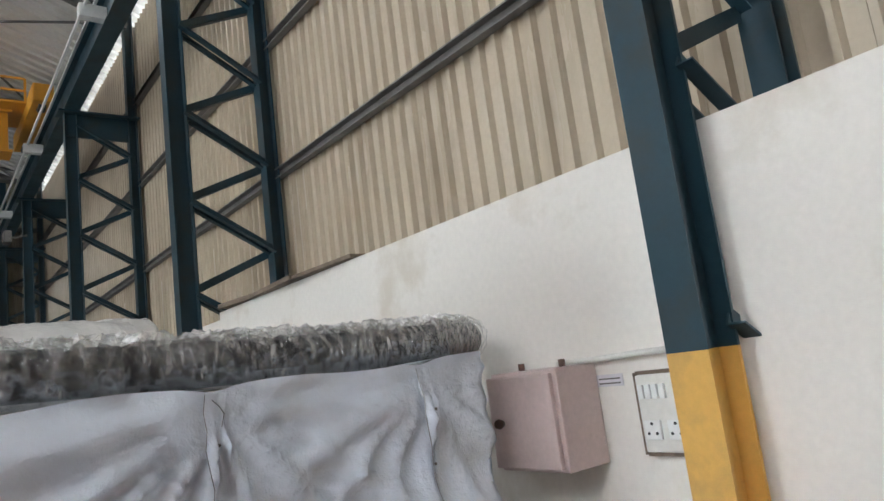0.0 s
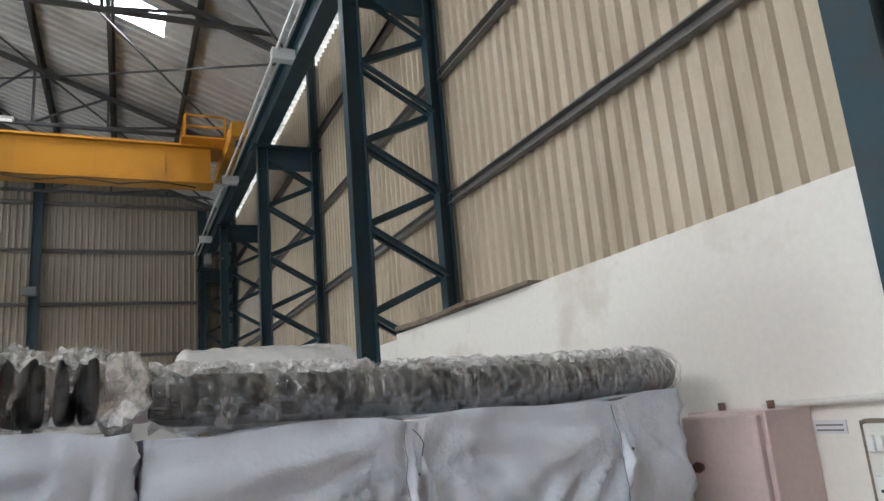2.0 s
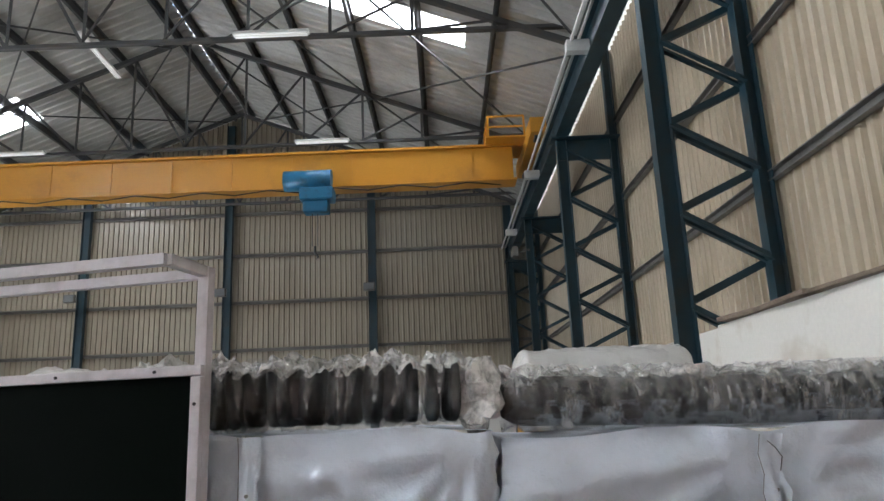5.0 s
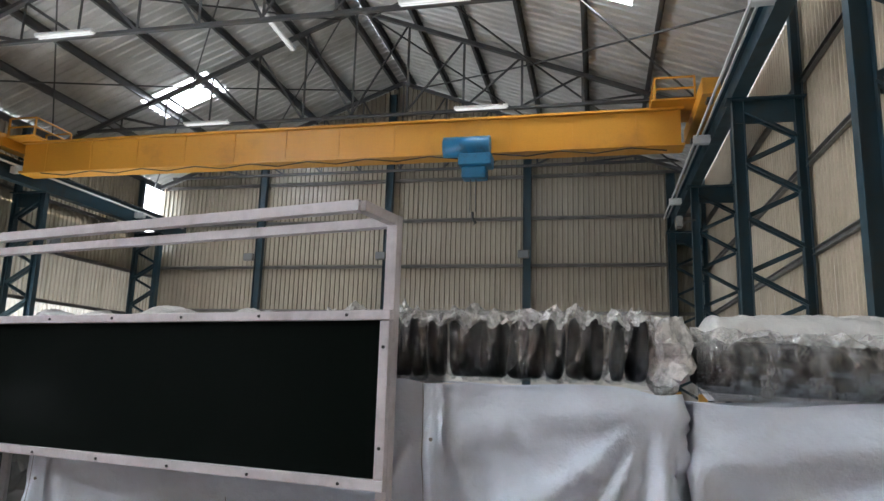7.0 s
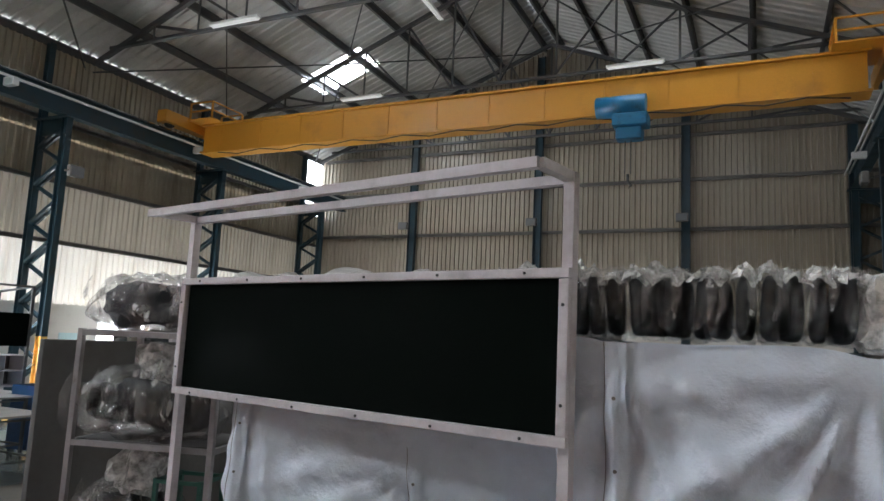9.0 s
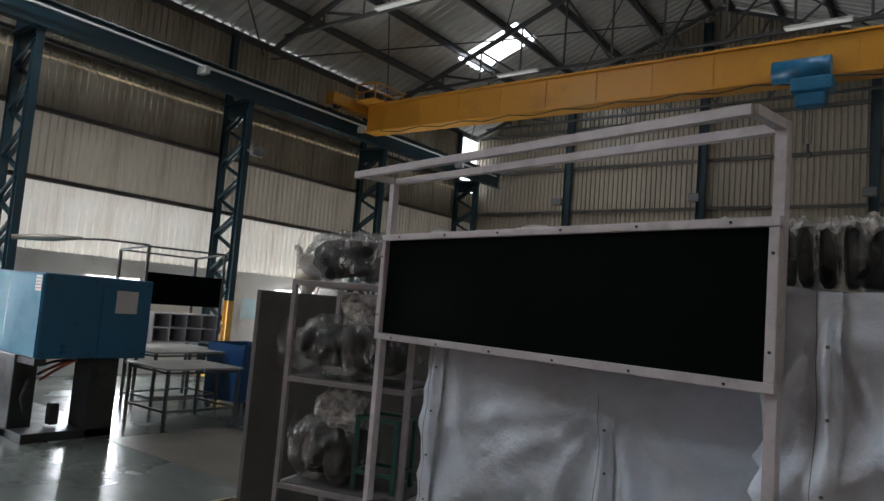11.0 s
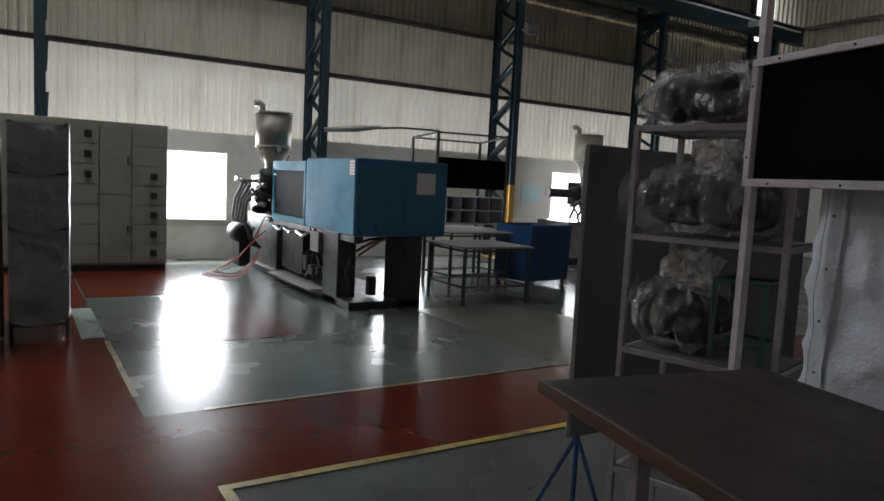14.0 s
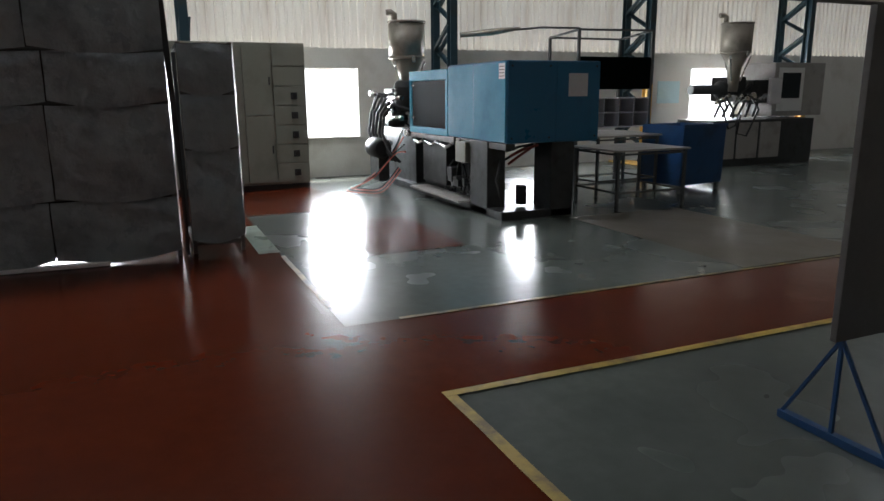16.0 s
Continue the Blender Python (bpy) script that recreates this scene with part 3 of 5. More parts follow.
def truss(y):
    t = thing("roof_truss", "dark painted steel lattice roof truss", "truss", (0, y, 0), group="roof trusses", kind="structure")
    zb = 7.80
    x0, x1 = XW + 0.15, XE - 0.15
    b = B()
    for s in (x0, x1):
        bar(b, (s, 0, roof_z(s) - 0.26), (RIDGE_X, 0, RIDGE_Z - 0.26), 0.10, 0.09)
    part("top_chord", b, "steel_dark", t)
    b = B()
    bar(b, (x0 + 0.4, 0, zb), (x1 - 0.4, 0, zb), 0.09, 0.06)
    part("bottom_chord", b, "steel_dark", t)
    b = B()
    n = 6
    for s, xe in ((-1, x0 + 0.4), (1, x1 - 0.4)):
        xs = [xe + (RIDGE_X - xe) * k / n for k in range(n + 1)]
        for k in range(1, n + 1):
            angle_bar(b, (xs[k], 0, zb), (xs[k], 0, roof_z(xs[k]) - 0.3), 0.05)
            if k < n:
                angle_bar(b, (xs[k + 1], 0, zb), (xs[k], 0, roof_z(xs[k]) - 0.3), 0.05)
    part("web", b, "steel_dark", t)


for y in (-7.7, -3.3, 1.12, 5.52, 9.97, 14.4, 18.55):
    truss(y)
for k in range(6):
    ya, yb = (-7.7, -3.3, 1.12, 5.52, 9.97, 14.4, 18.55)[k:k + 2]
    for s in (-1, 1):
        xs = [RIDGE_X + s * f for f in (0.4, 4.2, 8.0)]
        for a, c in zip(xs, xs[1:]):
            for p, q in ((a, c), (c, a)):
                solid("roof_brace", bar(B(), (p, ya, roof_z(p) - 0.33), (q, yb, roof_z(q) - 0.33), 0.03), "steel_dark", "thin diagonal steel roof bracing rod", "bracing", "structure", "roof bracing rods")

# ---- lattice columns and crane runway ----
COL_TOP = 5.86
def lattice_column(x_front, x_back, label, yellow_to):
    """Two chords laced with zigzag angles; the origin is on the floor under the front chord."""
    s = 1 if x_back > x_front else -1
    dx = abs(x_back - x_front)
    c = thing("lattice_column", label, "column", group="lattice columns", kind="structure")
    b = B()
    i_beam(b, (0, 0, yellow_to), (0, 0, COL_TOP), 0.13, 0.16, 0.012, (1, 0, 0))
    part("front_chord", b, "steel", c)
    b = B()
    i_beam(b, (0, 0, 0), (0, 0, yellow_to), 0.13, 0.16, 0.012, (1, 0, 0))
    part("painted_foot", b, "col_yellow", c, "yellow painted lower column")
    b = B()
    i_beam(b, (s * dx, 0, 0), (s * dx, 0, 7.5), 0.13, 0.12, 0.012, (1, 0, 0))
    part("back_chord", b, "steel", c)
    z = COL_TOP - 0.17
    while z > 0.5:
        b = B()
        for yy in (-0.055, 0.055):
            angle_bar(b, (s * 0.05, yy, z), (s * (dx - 0.05), yy, z - 0.40), 0.055, 0.007)
        part("lacing", b, "steel", c)
        b = B()
        angle_bar(b, (s * (dx - 0.05), 0.05, z - 0.42), (s * 0.05, 0.05, z - 0.74), 0.06, 0.007)
        part("lacing", b, "steel", c)
        z -= 0.77
    b = B()
    box(b, min(-s * 0.16, s * (dx + 0.08)), max(-s * 0.16, s * (dx + 0.08)), -0.14, 0.14, COL_TOP, COL_TOP + 0.02)
    box(b, min(-s * 0.05, s * (dx - 0.05)), max(-s * 0.05, s * (dx - 0.05)), -0.02, 0.02, COL_TOP - 0.32, COL_TOP)
    part("cap_plate", b, "steel", c)
    b = B()
    box(b, min(-s * 0.2, s * (dx + 0.15)), max(-s * 0.2, s * (dx + 0.15)), -0.2, 0.2, 0.0, 0.025, 0.004)
    part("base_plate", b, "col_yellow", c)
    return c


col = lattice_column(2.36, 3.15, "teal blue lattice steel column with a yellow foot", 1.78)
for n, y in enumerate(EAST_Y):
    if n == 0:
        col.matrix_basis = pose(2.36, y, 0)
    else:
        copy_thing(col, pose(2.36, y, 0))
colw = lattice_column(-12.0, -12.75, "teal blue lattice steel column with a yellow foot", 1.6)
for n, y in enumerate(WEST_Y):
    if n == 0:
        colw.matrix_basis = pose(-12.0, y, 0)
    else:
        copy_thing(colw, pose(-12.0, y, 0))


def runway(x, inward):
    r = thing("crane_runway", "teal blue crane runway girder with a rail", "crane runway", (x, 0, COL_TOP + 0.02), kind="structure")
    b = B()
    i_beam(b, (0, YS, 0.23), (0, YN - 0.1, 0.23), 0.2, 0.46)
    part("girder", b, "steel", r)
    b = B()
    bar(b, (0, YS, 0.485), (0, YN - 0.1, 0.485), 0.05, 0.05)
    part("rail", b, "bright", r)
    for k in (0.14, 0.24):
        b = B()
        bar(b, (inward * k, YS, 0.36 - k * 0.3), (inward * k, YN - 0.6, 0.36 - k * 0.3), 0.025, 0.04)
        part("conductor_bar", b, "lamp_white", r, "pale conductor bar")
    for y in (7.6, 12.2, 16.4):
        b = B()
        box(b, inward * 0.02, inward * 0.3, y - 0.06, y + 0.06, 0.15, 0.3, 0.01)
        part("insulator_box", b, "lamp_white", r, "pale insulator box")


runway(2.36, -1)
runway(-12.0, 1)

# north wall posts
for x in (-9.45, -5.45, -1.45, 2.36):
    p = thing("wind_post", "dark blue steel post against the cladding", "column", (x, YN - 0.13, 0), group="wind posts", kind="structure")
    b = B()
    i_beam(b, (0, 0, 0), (0, 0, roof_z(x) - 0.35), 0.15, 0.22, 0.012, (1, 0, 0))
    part("post", b, "steel", p)

# ---- overhead crane ----
crane = thing("overhead_crane", "yellow single girder overhead travelling crane", "crane", (0, 12.2, 5.95))
b = B()
box(b, -11.55, 1.85, -0.17, 0.17, 0.06, 0.66, 0.012)
for z in (0.03, 0.69):
    box(b, -11.6, 1.9, -0.22, 0.22, z - 0.02, z + 0.02)
for k in range(12):
    box(b, -11.0 + k * 1.1, -10.99 + k * 1.1, -0.185, 0.185, 0.06, 0.66)
part("girder", b, "crane", crane)
for x in (-11.85, 2.2):
    b = B()
    box(b, x - 0.14, x + 0.14, -1.2, 1.2, 0.50, 0.78, 0.02)
    ec = part("end_carriage", b, "crane", crane)
    for y in (-0.95, 0.95):
        b = B()
        tube(b, [(x - 0.05, y, 0.55), (x + 0.05, y, 0.55)], 0.13, 18)
        part("wheel", b, "mach_grey", ec)
    s = -1 if x > 0 else 1
    for y in (-0.5, 0.5):
        for dx in (0.15, 0.8):
            part("rail_post", bar(B(), (x + s * dx, y, 0.7), (x + s * dx, y, 1.12), 0.035), "crane", crane)
        for z in (0.92, 1.12):
            part("guard_rail", bar(B(), (x + s * 0.15, y, z), (x + s * 0.8, y, z), 0.03), "crane", crane)
    for z in (0.92, 1.12):
        part("guard_rail", bar(B(), (x + s * 0.8, -0.5, z), (x + s * 0.8, 0.5, z), 0.03), "crane", crane)
    b = B()
    box(b, min(x + s * 0.1, x + s * 0.85), max(x + s * 0.1, x + s * 0.85), -0.55, 0.55, 0.70, 0.73)
    part("platform", b, "crane", crane)
hoist = part("hoist_drum", tube(B(), [(-2.3, -0.28, 0.12), (-1.45, -0.28, 0.12)], 0.19, 24), "hoist", crane, "blue wire rope hoist drum")
b = B()
box(b, -2.0, -1.4, -0.5, -0.1, -0.28, -0.06, 0.03)
box(b, -1.95, -1.5, -0.42, -0.12, -0.5, -0.28, 0.04)
part("hoist_motor", b, "hoist", crane, "blue hoist motor box")
b = B()
for dx in (-0.05, 0.05):
    tube(b, [(-1.75 + dx, -0.28, -0.5), (-1.75 + dx, -0.28, -1.1)], 0.008, 6)
tube(b, [(-1.75, -0.28, -1.1), (-1.75, -0.28, -1.22), (-1.69, -0.28, -1.30), (-1.75, -0.28, -1.36), (-1.81, -0.28, -1.30)], 0.022, 8)
part("hook", b, "steel_dark", crane)
b = B()
tube(b, [(-11.0 + k * 0.6, -0.25, -0.02 - 0.07 * (k % 2)) for k in range(22)], 0.012, 6)
part("festoon_cable", b, "black", crane)


# ---- lamps ----
def tube_light(at, turn=0.0, n=0):
    t = thing("tube_light", "white twin fluorescent tube light under the roof truss", "lamp", at, turn, "roof tube lights")
    b = B()
    box(b, -0.6, 0.6, -0.06, 0.06, 0.0, 0.05, 0.008)
    part("housing", b, "lamp_white", t)
    for y in (-0.035, 0.035):
        b = B()
        tube(b, [(-0.57, y, -0.018), (0.57, y, -0.018)], 0.014, 10)
        part("tube", b, "tube_glow", t)
    return t


first = tube_light((-2.06, 9.86, 7.80))
for p in ((-2.04, 14.29, 7.80), (-8.9, 9.86, 7.80), (-8.72, 14.29, 7.80), (-2.06, 5.41, 7.80), (-8.9, 5.41, 7.80)):
    copy_thing(first, pose(*p))
for p in ((-5.6, 8.6, 9.35), (-6.4, 13.0, 9.35)):
    copy_thing(first, pose(*p, 0, 25, 70))


def floodlight(at, turn):
    f = thing("floodlight", "grey steel floodlight on a bracket fixed to the column", "lamp", at, turn, "column floodlights")
    b = B()
    box(b, -0.15, 0.15, -0.05, 0.07, -0.11, 0.11, 0.02)
    part("housing", b, "girt", f)
    b = B()
    box(b, -0.13, 0.13, 0.071, 0.08, -0.09, 0.09)
    part("glass", b, "lens", f, "bright glass front")
    b = B()
    bar(b, (0, -0.05, 0), (0, -0.3, 0.05), 0.04)
    bar(b, (-0.17, 0, 0), (0.17, 0, 0), 0.02)
    part("bracket", b, "girt", f)


floodlight((-11.6, 8.88, 4.75), -90)
floodlight((-11.6, 13.2, 4.75), -90)
for x in (-1.5, -5.5, -9.55):
    floodlight((x, YN - 0.55, 5.28), 180)
floodlight((2.05, 14.4, 5.15), 90)


# ---- electrics on the east wall ----
bx = thing("distribution_box", "pale pink steel distribution box with a brown knob", "electrical box", (2.48, 1.775, 1.44))
b = B()
box(b, -0.2, -0.002, -0.16, 0.16, 0.0, 0.335, 0.006)
part("body", b, "pink", bx)
b = B()
box(b, -0.222, -0.202, -0.145, 0.165, 0.012, 0.322, 0.005)
dr = part("door", b, "pink", bx)
b = B()
tube(b, [(-0.222, 0.105, 0.165), (-0.24, 0.105, 0.165), (-0.25, 0.105, 0.165)], [0.012, 0.018, 0.014], 14)
part("knob", b, "knob", dr, "brown round knob")
for y in (-0.1, 0.1):
    part("gland", tube(B(), [(-0.1, y, 0.335), (-0.1, y, 0.36)], 0.012, 10), "knob", bx)

sb = thing("switch_board", "white switch board with rocker switches and sockets", "switch", (2.48, 1.34, 1.48))
b = B()
box(b, -0.03, -0.002, -0.1, 0.1, 0, 0.24, 0.008)
part("back_box", b, "switch", sb)
for dy, dz0, dz1 in ((-0.106, -0.008, 0.248), (0.106, -0.008, 0.248)):
    part("surround", box(B(), -0.022, -0.002, dy - 0.006, dy + 0.006, dz0, dz1, 0.002), "wood", sb, "brown wooden surround")
for dz in (-0.006, 0.246):
    part("surround", box(B(), -0.022, -0.002, -0.1, 0.1, dz - 0.006, dz + 0.006, 0.002), "wood", sb, "brown wooden surround")
for i in range(4):
    b = B()
    box(b, -0.042, -0.030, 0.088 - i * 0.026 - 0.02, 0.088 - i * 0.026, 0.165, 0.21, 0.003)
    part("rocker_switch", b, "lamp_white", sb)
for i in range(2):
    b = B()
    box(b, -0.040, -0.030, 0.085 - i * 0.085 - 0.06, 0.085 - i * 0.085, 0.04, 0.1, 0.004)
    so = part("socket", b, "lamp_white", sb)
    for dy, dz in ((0.0, 0.02), (-0.015, -0.01), (0.015, -0.01)):
        part("pin_hole", tube(B(), [(-0.0395, 0.055 - i * 0.085 + dy, 0.07 + dz), (-0.0415, 0.055 - i * 0.085 + dy, 0.07 + dz)], 0.005, 8), "black", so)
nt_ = thing("wall_label", "small white paper strip stuck beside the switch board", "label", (2.478, 1.56, 1.69))
part("paper", box(B(), -0.003, 0, -0.055, 0.055, 0, 0.04), "paper", nt_)
for k in range(2):
    part("print_bar", box(B(), -0.0045, -0.003, -0.045, 0.045, 0.008 + k * 0.015, 0.013 + k * 0.015), "girt", nt_)
cd = thing("wall_conduit", "pale plastic conduit clipped to the plaster wall", "conduit", (2.46, 1.45, 1.72))
part("pipe", tube(B(), [(0, 0.32, 0.06), (0, 0.1, 0.065), (0, -0.05, 0.07), (0, -0.3, 0.07)], 0.011, 10), "switch", cd)

for k, (y, ln, tw) in enumerate(((3.5, 0.75, 3), (4.2, 0.9, -4), (4.75, 0.5, 6))):
    pl = thing("scrap_plank", "weathered timber plank lying on top of the wall", "plank", (2.52, y, 2.452 + 0.001), 90 + tw, "planks on the wall")
    part("plank", box(B(), -ln / 2, ln / 2, -0.07, 0.09, 0.0, 0.022 + 0.006 * k, 0.004), "wood", pl)


# ---- tarpaulin covered racks ----
def tarp_cover(name, label, x0, x1, y, ztop, ties, seed, zbot=0.06, deep=0.62):
    """Cover hung over a rack: top, front and ends in one sheet, pulled into folds at the ties."""
    w = x1 - x0
    t = thing(name, label, "tarpaulin", (x0, y, 0), group="tarpaulin covered racks")
    b = B()
    peri = [(-0.0, deep), (0.0, 0.0), (w, 0.0), (w, deep)]
    lens = [deep, w, deep]
    total = sum(lens)

    def around(s):
        d = s * total
        for (ax, ay), (bx_, by), ln in zip(peri, peri[1:], lens):
            if d <= ln + 1e-6:
                k = d / ln
                nx, ny = (by - ay) / ln, -(bx_ - ax) / ln
                return ax + (bx_ - ax) * k, ay + (by - ay) * k, -abs(nx) if ax < w / 2 and nx else (1 if nx else 0), ny if not nx else 0
            d -= ln
        return w, deep, 1, 0

    def fold(px, z):
        f = (0.028 if seed < 2.5 else 0.012) * noise.noise(Vector((px * 2.3 + seed, z * 1.7, seed))) + 0.017 * (1 - 2 * abs(noise.noise(Vector((px * 5 + z * 3, z * 4 - px * 2 + seed, 3))))) + 0.006 * (1 - 2 * abs(noise.noise(Vector((px * 11 - z * 4, z * 9 + px * 6 + seed, 5)))))
        for tx, tz, amp, n in ties:
            dx, dz = px - tx, z - tz
            r = math.hypot(dx, dz)
            a = math.atan2(dx, -dz)
            g = math.sin(a * n + noise.noise(Vector((r * 2, seed, a * 1.5))) * 1.6)
            f += 1.25 * amp * (1 - 1.7 * abs(g) ** 0.8) * min(1, r * 6) * math.exp(-r * 1.15)
        return f

    def fn(u, v):
        px, py, nx, ny = around(u)
        sag = 0.018 * noise.noise(Vector((px * 3 + seed, 0.3, py))) - (0.012 * sum(math.exp(-((px - tx) / 0.05) ** 2) for tx, *_ in ties))
        z = zbot + (ztop + sag - zbot) * v
        f = fold(px + py * 0.7, z) * (0.35 + 0.65 * min(1, (1 - v) * 6))
        flare = 0.03 * (1 - v)
        return Vector((px + nx * (flare + f), py + (ny if ny else 0) * (flare + f), z))
    grid(b, 150, 70, fn)

    def top(u, v):
        return Vector((w * u, deep * v, ztop + 0.018 * noise.noise(Vector((w * u * 3 + seed, 0.3, 0))) - 0.004))
    grid(b, 60, 6, top)
    bmesh.ops.solidify(b, geom=b.faces, thickness=0.002)
    part("cover", b, "tarp", t)
    for px in (0.09, w - 0.09):
        for py in (0.09, deep - 0.05):
            part("rack_post", box(B(), px - 0.02, px + 0.02, py - 0.02, py + 0.02, 0, ztop - 0.05), "black", t)
    for zz in (0.5, 1.1, ztop - 0.07):
        part("rack_shelf", box(B(), 0.03, w - 0.03, 0.06, deep - 0.06, zz, zz + 0.025), "steel_dark", t)
    if seed < 1.5:
        tx, tz = ties[0][:2]
        b = B()
        tube(b, [(tx - 0.012, -0.035, tz + 0.015), (tx, -0.045, tz), (tx + 0.012, -0.045, tz - 0.02), (tx + 0.002, -0.05, tz - 0.05)], 0.0011, 6)
        part("tie_cord", b, "black", t, "knotted black cord")
    for tx, tz, *_ in ties:
        if not 0.04 < tx < w - 0.04:
            continue
        b = B()

        def seam(u, v):
            px, z = tx + 0.05 * (u - 0.5) + 0.006 * math.sin(v * 9 + tx), zbot + (tz + 0.03 - zbot) * v
            return Vector((px, -0.006 - 0.006 * u - fold(px, z) - 0.03 * (1 - v), z))
        grid(b, 6, 70, seam)
        part("lapped_seam", b, "tarp", t)
        edge = [seam(0.0, k / 40) + Vector((-0.002, -0.002, 0)) for k in range(41)]
        part("seam_edge", tube(B(), edge, 0.0009, 5), "girt", t, "dark stitched seam edge")
        for q in range(5):
            p = seam(0.5, 0.93 - 0.09 * q) + Vector((0, -0.003, 0))
            part("eyelet", tube(B(), [p, p + Vector((0, -0.003, 0))], 0.0045, 8), "girt", t)
    return t


tarp_cover("tarp_covered_rack", "white woven tarpaulin hung over a rack, creased and tied", 0.585, 2.085, 1.745, 1.85,
           [(0.62, 1.80, 0.045, 9), (1.26, 1.80, 0.03, 8), (-0.1, 1.85, 0.02, 7)], 1.0)
tarp_cover("tarp_covered_rack", "white woven tarpaulin hung over a rack, stained and creased", -0.13, 0.555, 1.735, 1.875,
           [(0.13, 1.84, 0.03, 8), (0.645, 1.84, 0.045, 7)], 2.0)
tarp_cover("tarp_covered_rack", "white woven tarpaulin over a rack behind the green board", -1.36, -0.16, 2.02, 1.87,
           [(0.72, 1.50, 0.016, 7), (0.05, 1.8, 0.012, 8)], 3.0)


# ---- wrapped goods on the racks ----
def wrapped_roll(name, label, pts, r, seed):
    """Long black roll in crumpled clear film."""
    t = thing(name, label, "wrapped roll", pts[0], group="wrapped goods on the racks")
    o = Vector(pts[0])
    n = 90
    line = []
    for i in range(n + 1):
        k = i / n * (len(pts) - 1)
        a = min(int(k), len(pts) - 2)
        line.append(Vector(pts[a]).lerp(Vector(pts[a + 1]), k - a) - o)
    b = B()
    tube(b, line, [r * 0.86 * (1 - 0.35 * max(0, abs(2 * i / n - 1) - 0.97) / 0.03) for i in range(n + 1)], 16)
    part("foam_core", b, "foam", t, "black foam core")
    b = B()
    m, kk = 30, 260
    rings = []
    for i in range(kk + 1):
        k = i / kk * n
        a = min(int(k), n - 1)
        p = line[a].lerp(line[a + 1], k - a)
        d = (line[a + 1] - line[a]).normalized()
        s = Vector((0, 0, 1)).cross(d).normalized()
        u = d.cross(s)
        ring = []
        for j in range(m):
            an = 2 * math.pi * j / m
            q = s * math.cos(an) + u * math.sin(an)
            f = noise.noise(Vector((i * 0.16 + seed, q.x * 2.2 + q.y * 2.2, q.z * 2.2)))
            g = noise.noise(Vector((i * 0.5, q.y * 4 + seed, q.z * 4)))
            top = 0.5 + 0.5 * max(0, math.sin(an))
            rr = r * (1.0 + top * (0.30 * (1 - 2 * abs(f)) + 0.16 * g) - 0.06)
            ring.append(b.verts.new(p + q * rr))
        rings.append(ring)
    for r1, r2 in zip(rings, rings[1:]):
        for j in range(m):
            b.faces.new((r1[j], r1[(j + 1) % m], r2[(j + 1) % m], r2[j]))
    part("film_wrap", b, "film_ring", t, "crumpled clear plastic film")
    # Milky film crest; its whiteness also carries the highlight along the top.
    b = B()
    span = (line[-1] - line[0]).length
    steps = int(span / 0.012)
    vs = []
    for i in range(steps + 1):
        k = i / steps * n
        a = min(int(k), n - 1)
        p = line[a].lerp(line[a + 1], k - a)
        row = []
        for j in range(9):
            an = radians(64 + 26 * noise.noise(Vector((i * 0.12, seed, 7))) + 96 * j / 8)
            q = Vector((0, -math.cos(an), math.sin(an)))
            f = noise.noise(Vector((i * 0.30 + seed, j * 0.55, seed)))
            g = noise.noise(Vector((i * 0.8, j * 1.3 + seed, 2)))
            row.append(b.verts.new(p + q * r * (0.98 + 0.36 * (1 - 2.4 * abs(f)) + 0.16 * g - 0.2 * (j == 0)) + Vector((0.012 * g, 0, 0))))
        vs.append(row)
    for r1, r2 in zip(vs, vs[1:]):
        for j in range(8):
            b.faces.new((r1[j], r1[j + 1], r2[j + 1], r2[j]))
    part("film_crest", b, "film_milky", t, "milky film folds along the top, whitened for the highlight")
    # Pale film strips laid over the black roll as glints.
    b = B()
    rr = random.Random(seed)
    for k in range(230):
        i = rr.uniform(0.5, n - 1.5)
        a = int(i)
        p = line[a].lerp(line[a + 1], i - a)
        d = (line[a + 1] - line[a]).normalized()
        wide, a0, a1 = rr.uniform(0.006, 0.02), radians(rr.uniform(40, 85)), radians(rr.uniform(115, 205))
        lean, lift = rr.uniform(-0.035, 0.035), rr.uniform(1.02, 1.22)

        def strip(u, v):
            an = a0 + (a1 - a0) * v
            out = r * (lift + 0.12 * math.sin(v * 9 + k) * (1 - v) + 0.10 * (u - 0.5) * math.cos(v * 5 + k) - 0.18 * v)
            return p + d * (wide * (u - 0.5) * (1.1 - v) * 2 + lean * v + 0.006 * math.sin(v * 11 + k * 3)) + Vector((0, -math.sin(an - math.pi / 2) * out, math.cos(an - math.pi / 2) * out))
        grid(b, 2, 8, strip, False)
    part("film_folds", b, "film_fold", t, "loose pale film strips that stand for glints")


wrapped_roll("wrapped_roll", "long black foam roll in crumpled clear plastic film", [(0.60, 1.86, 1.93), (1.2, 1.88, 1.912), (1.7, 1.89, 1.905), (2.1, 1.95, 1.915), (2.32, 2.08, 1.92)], 0.072, 2)

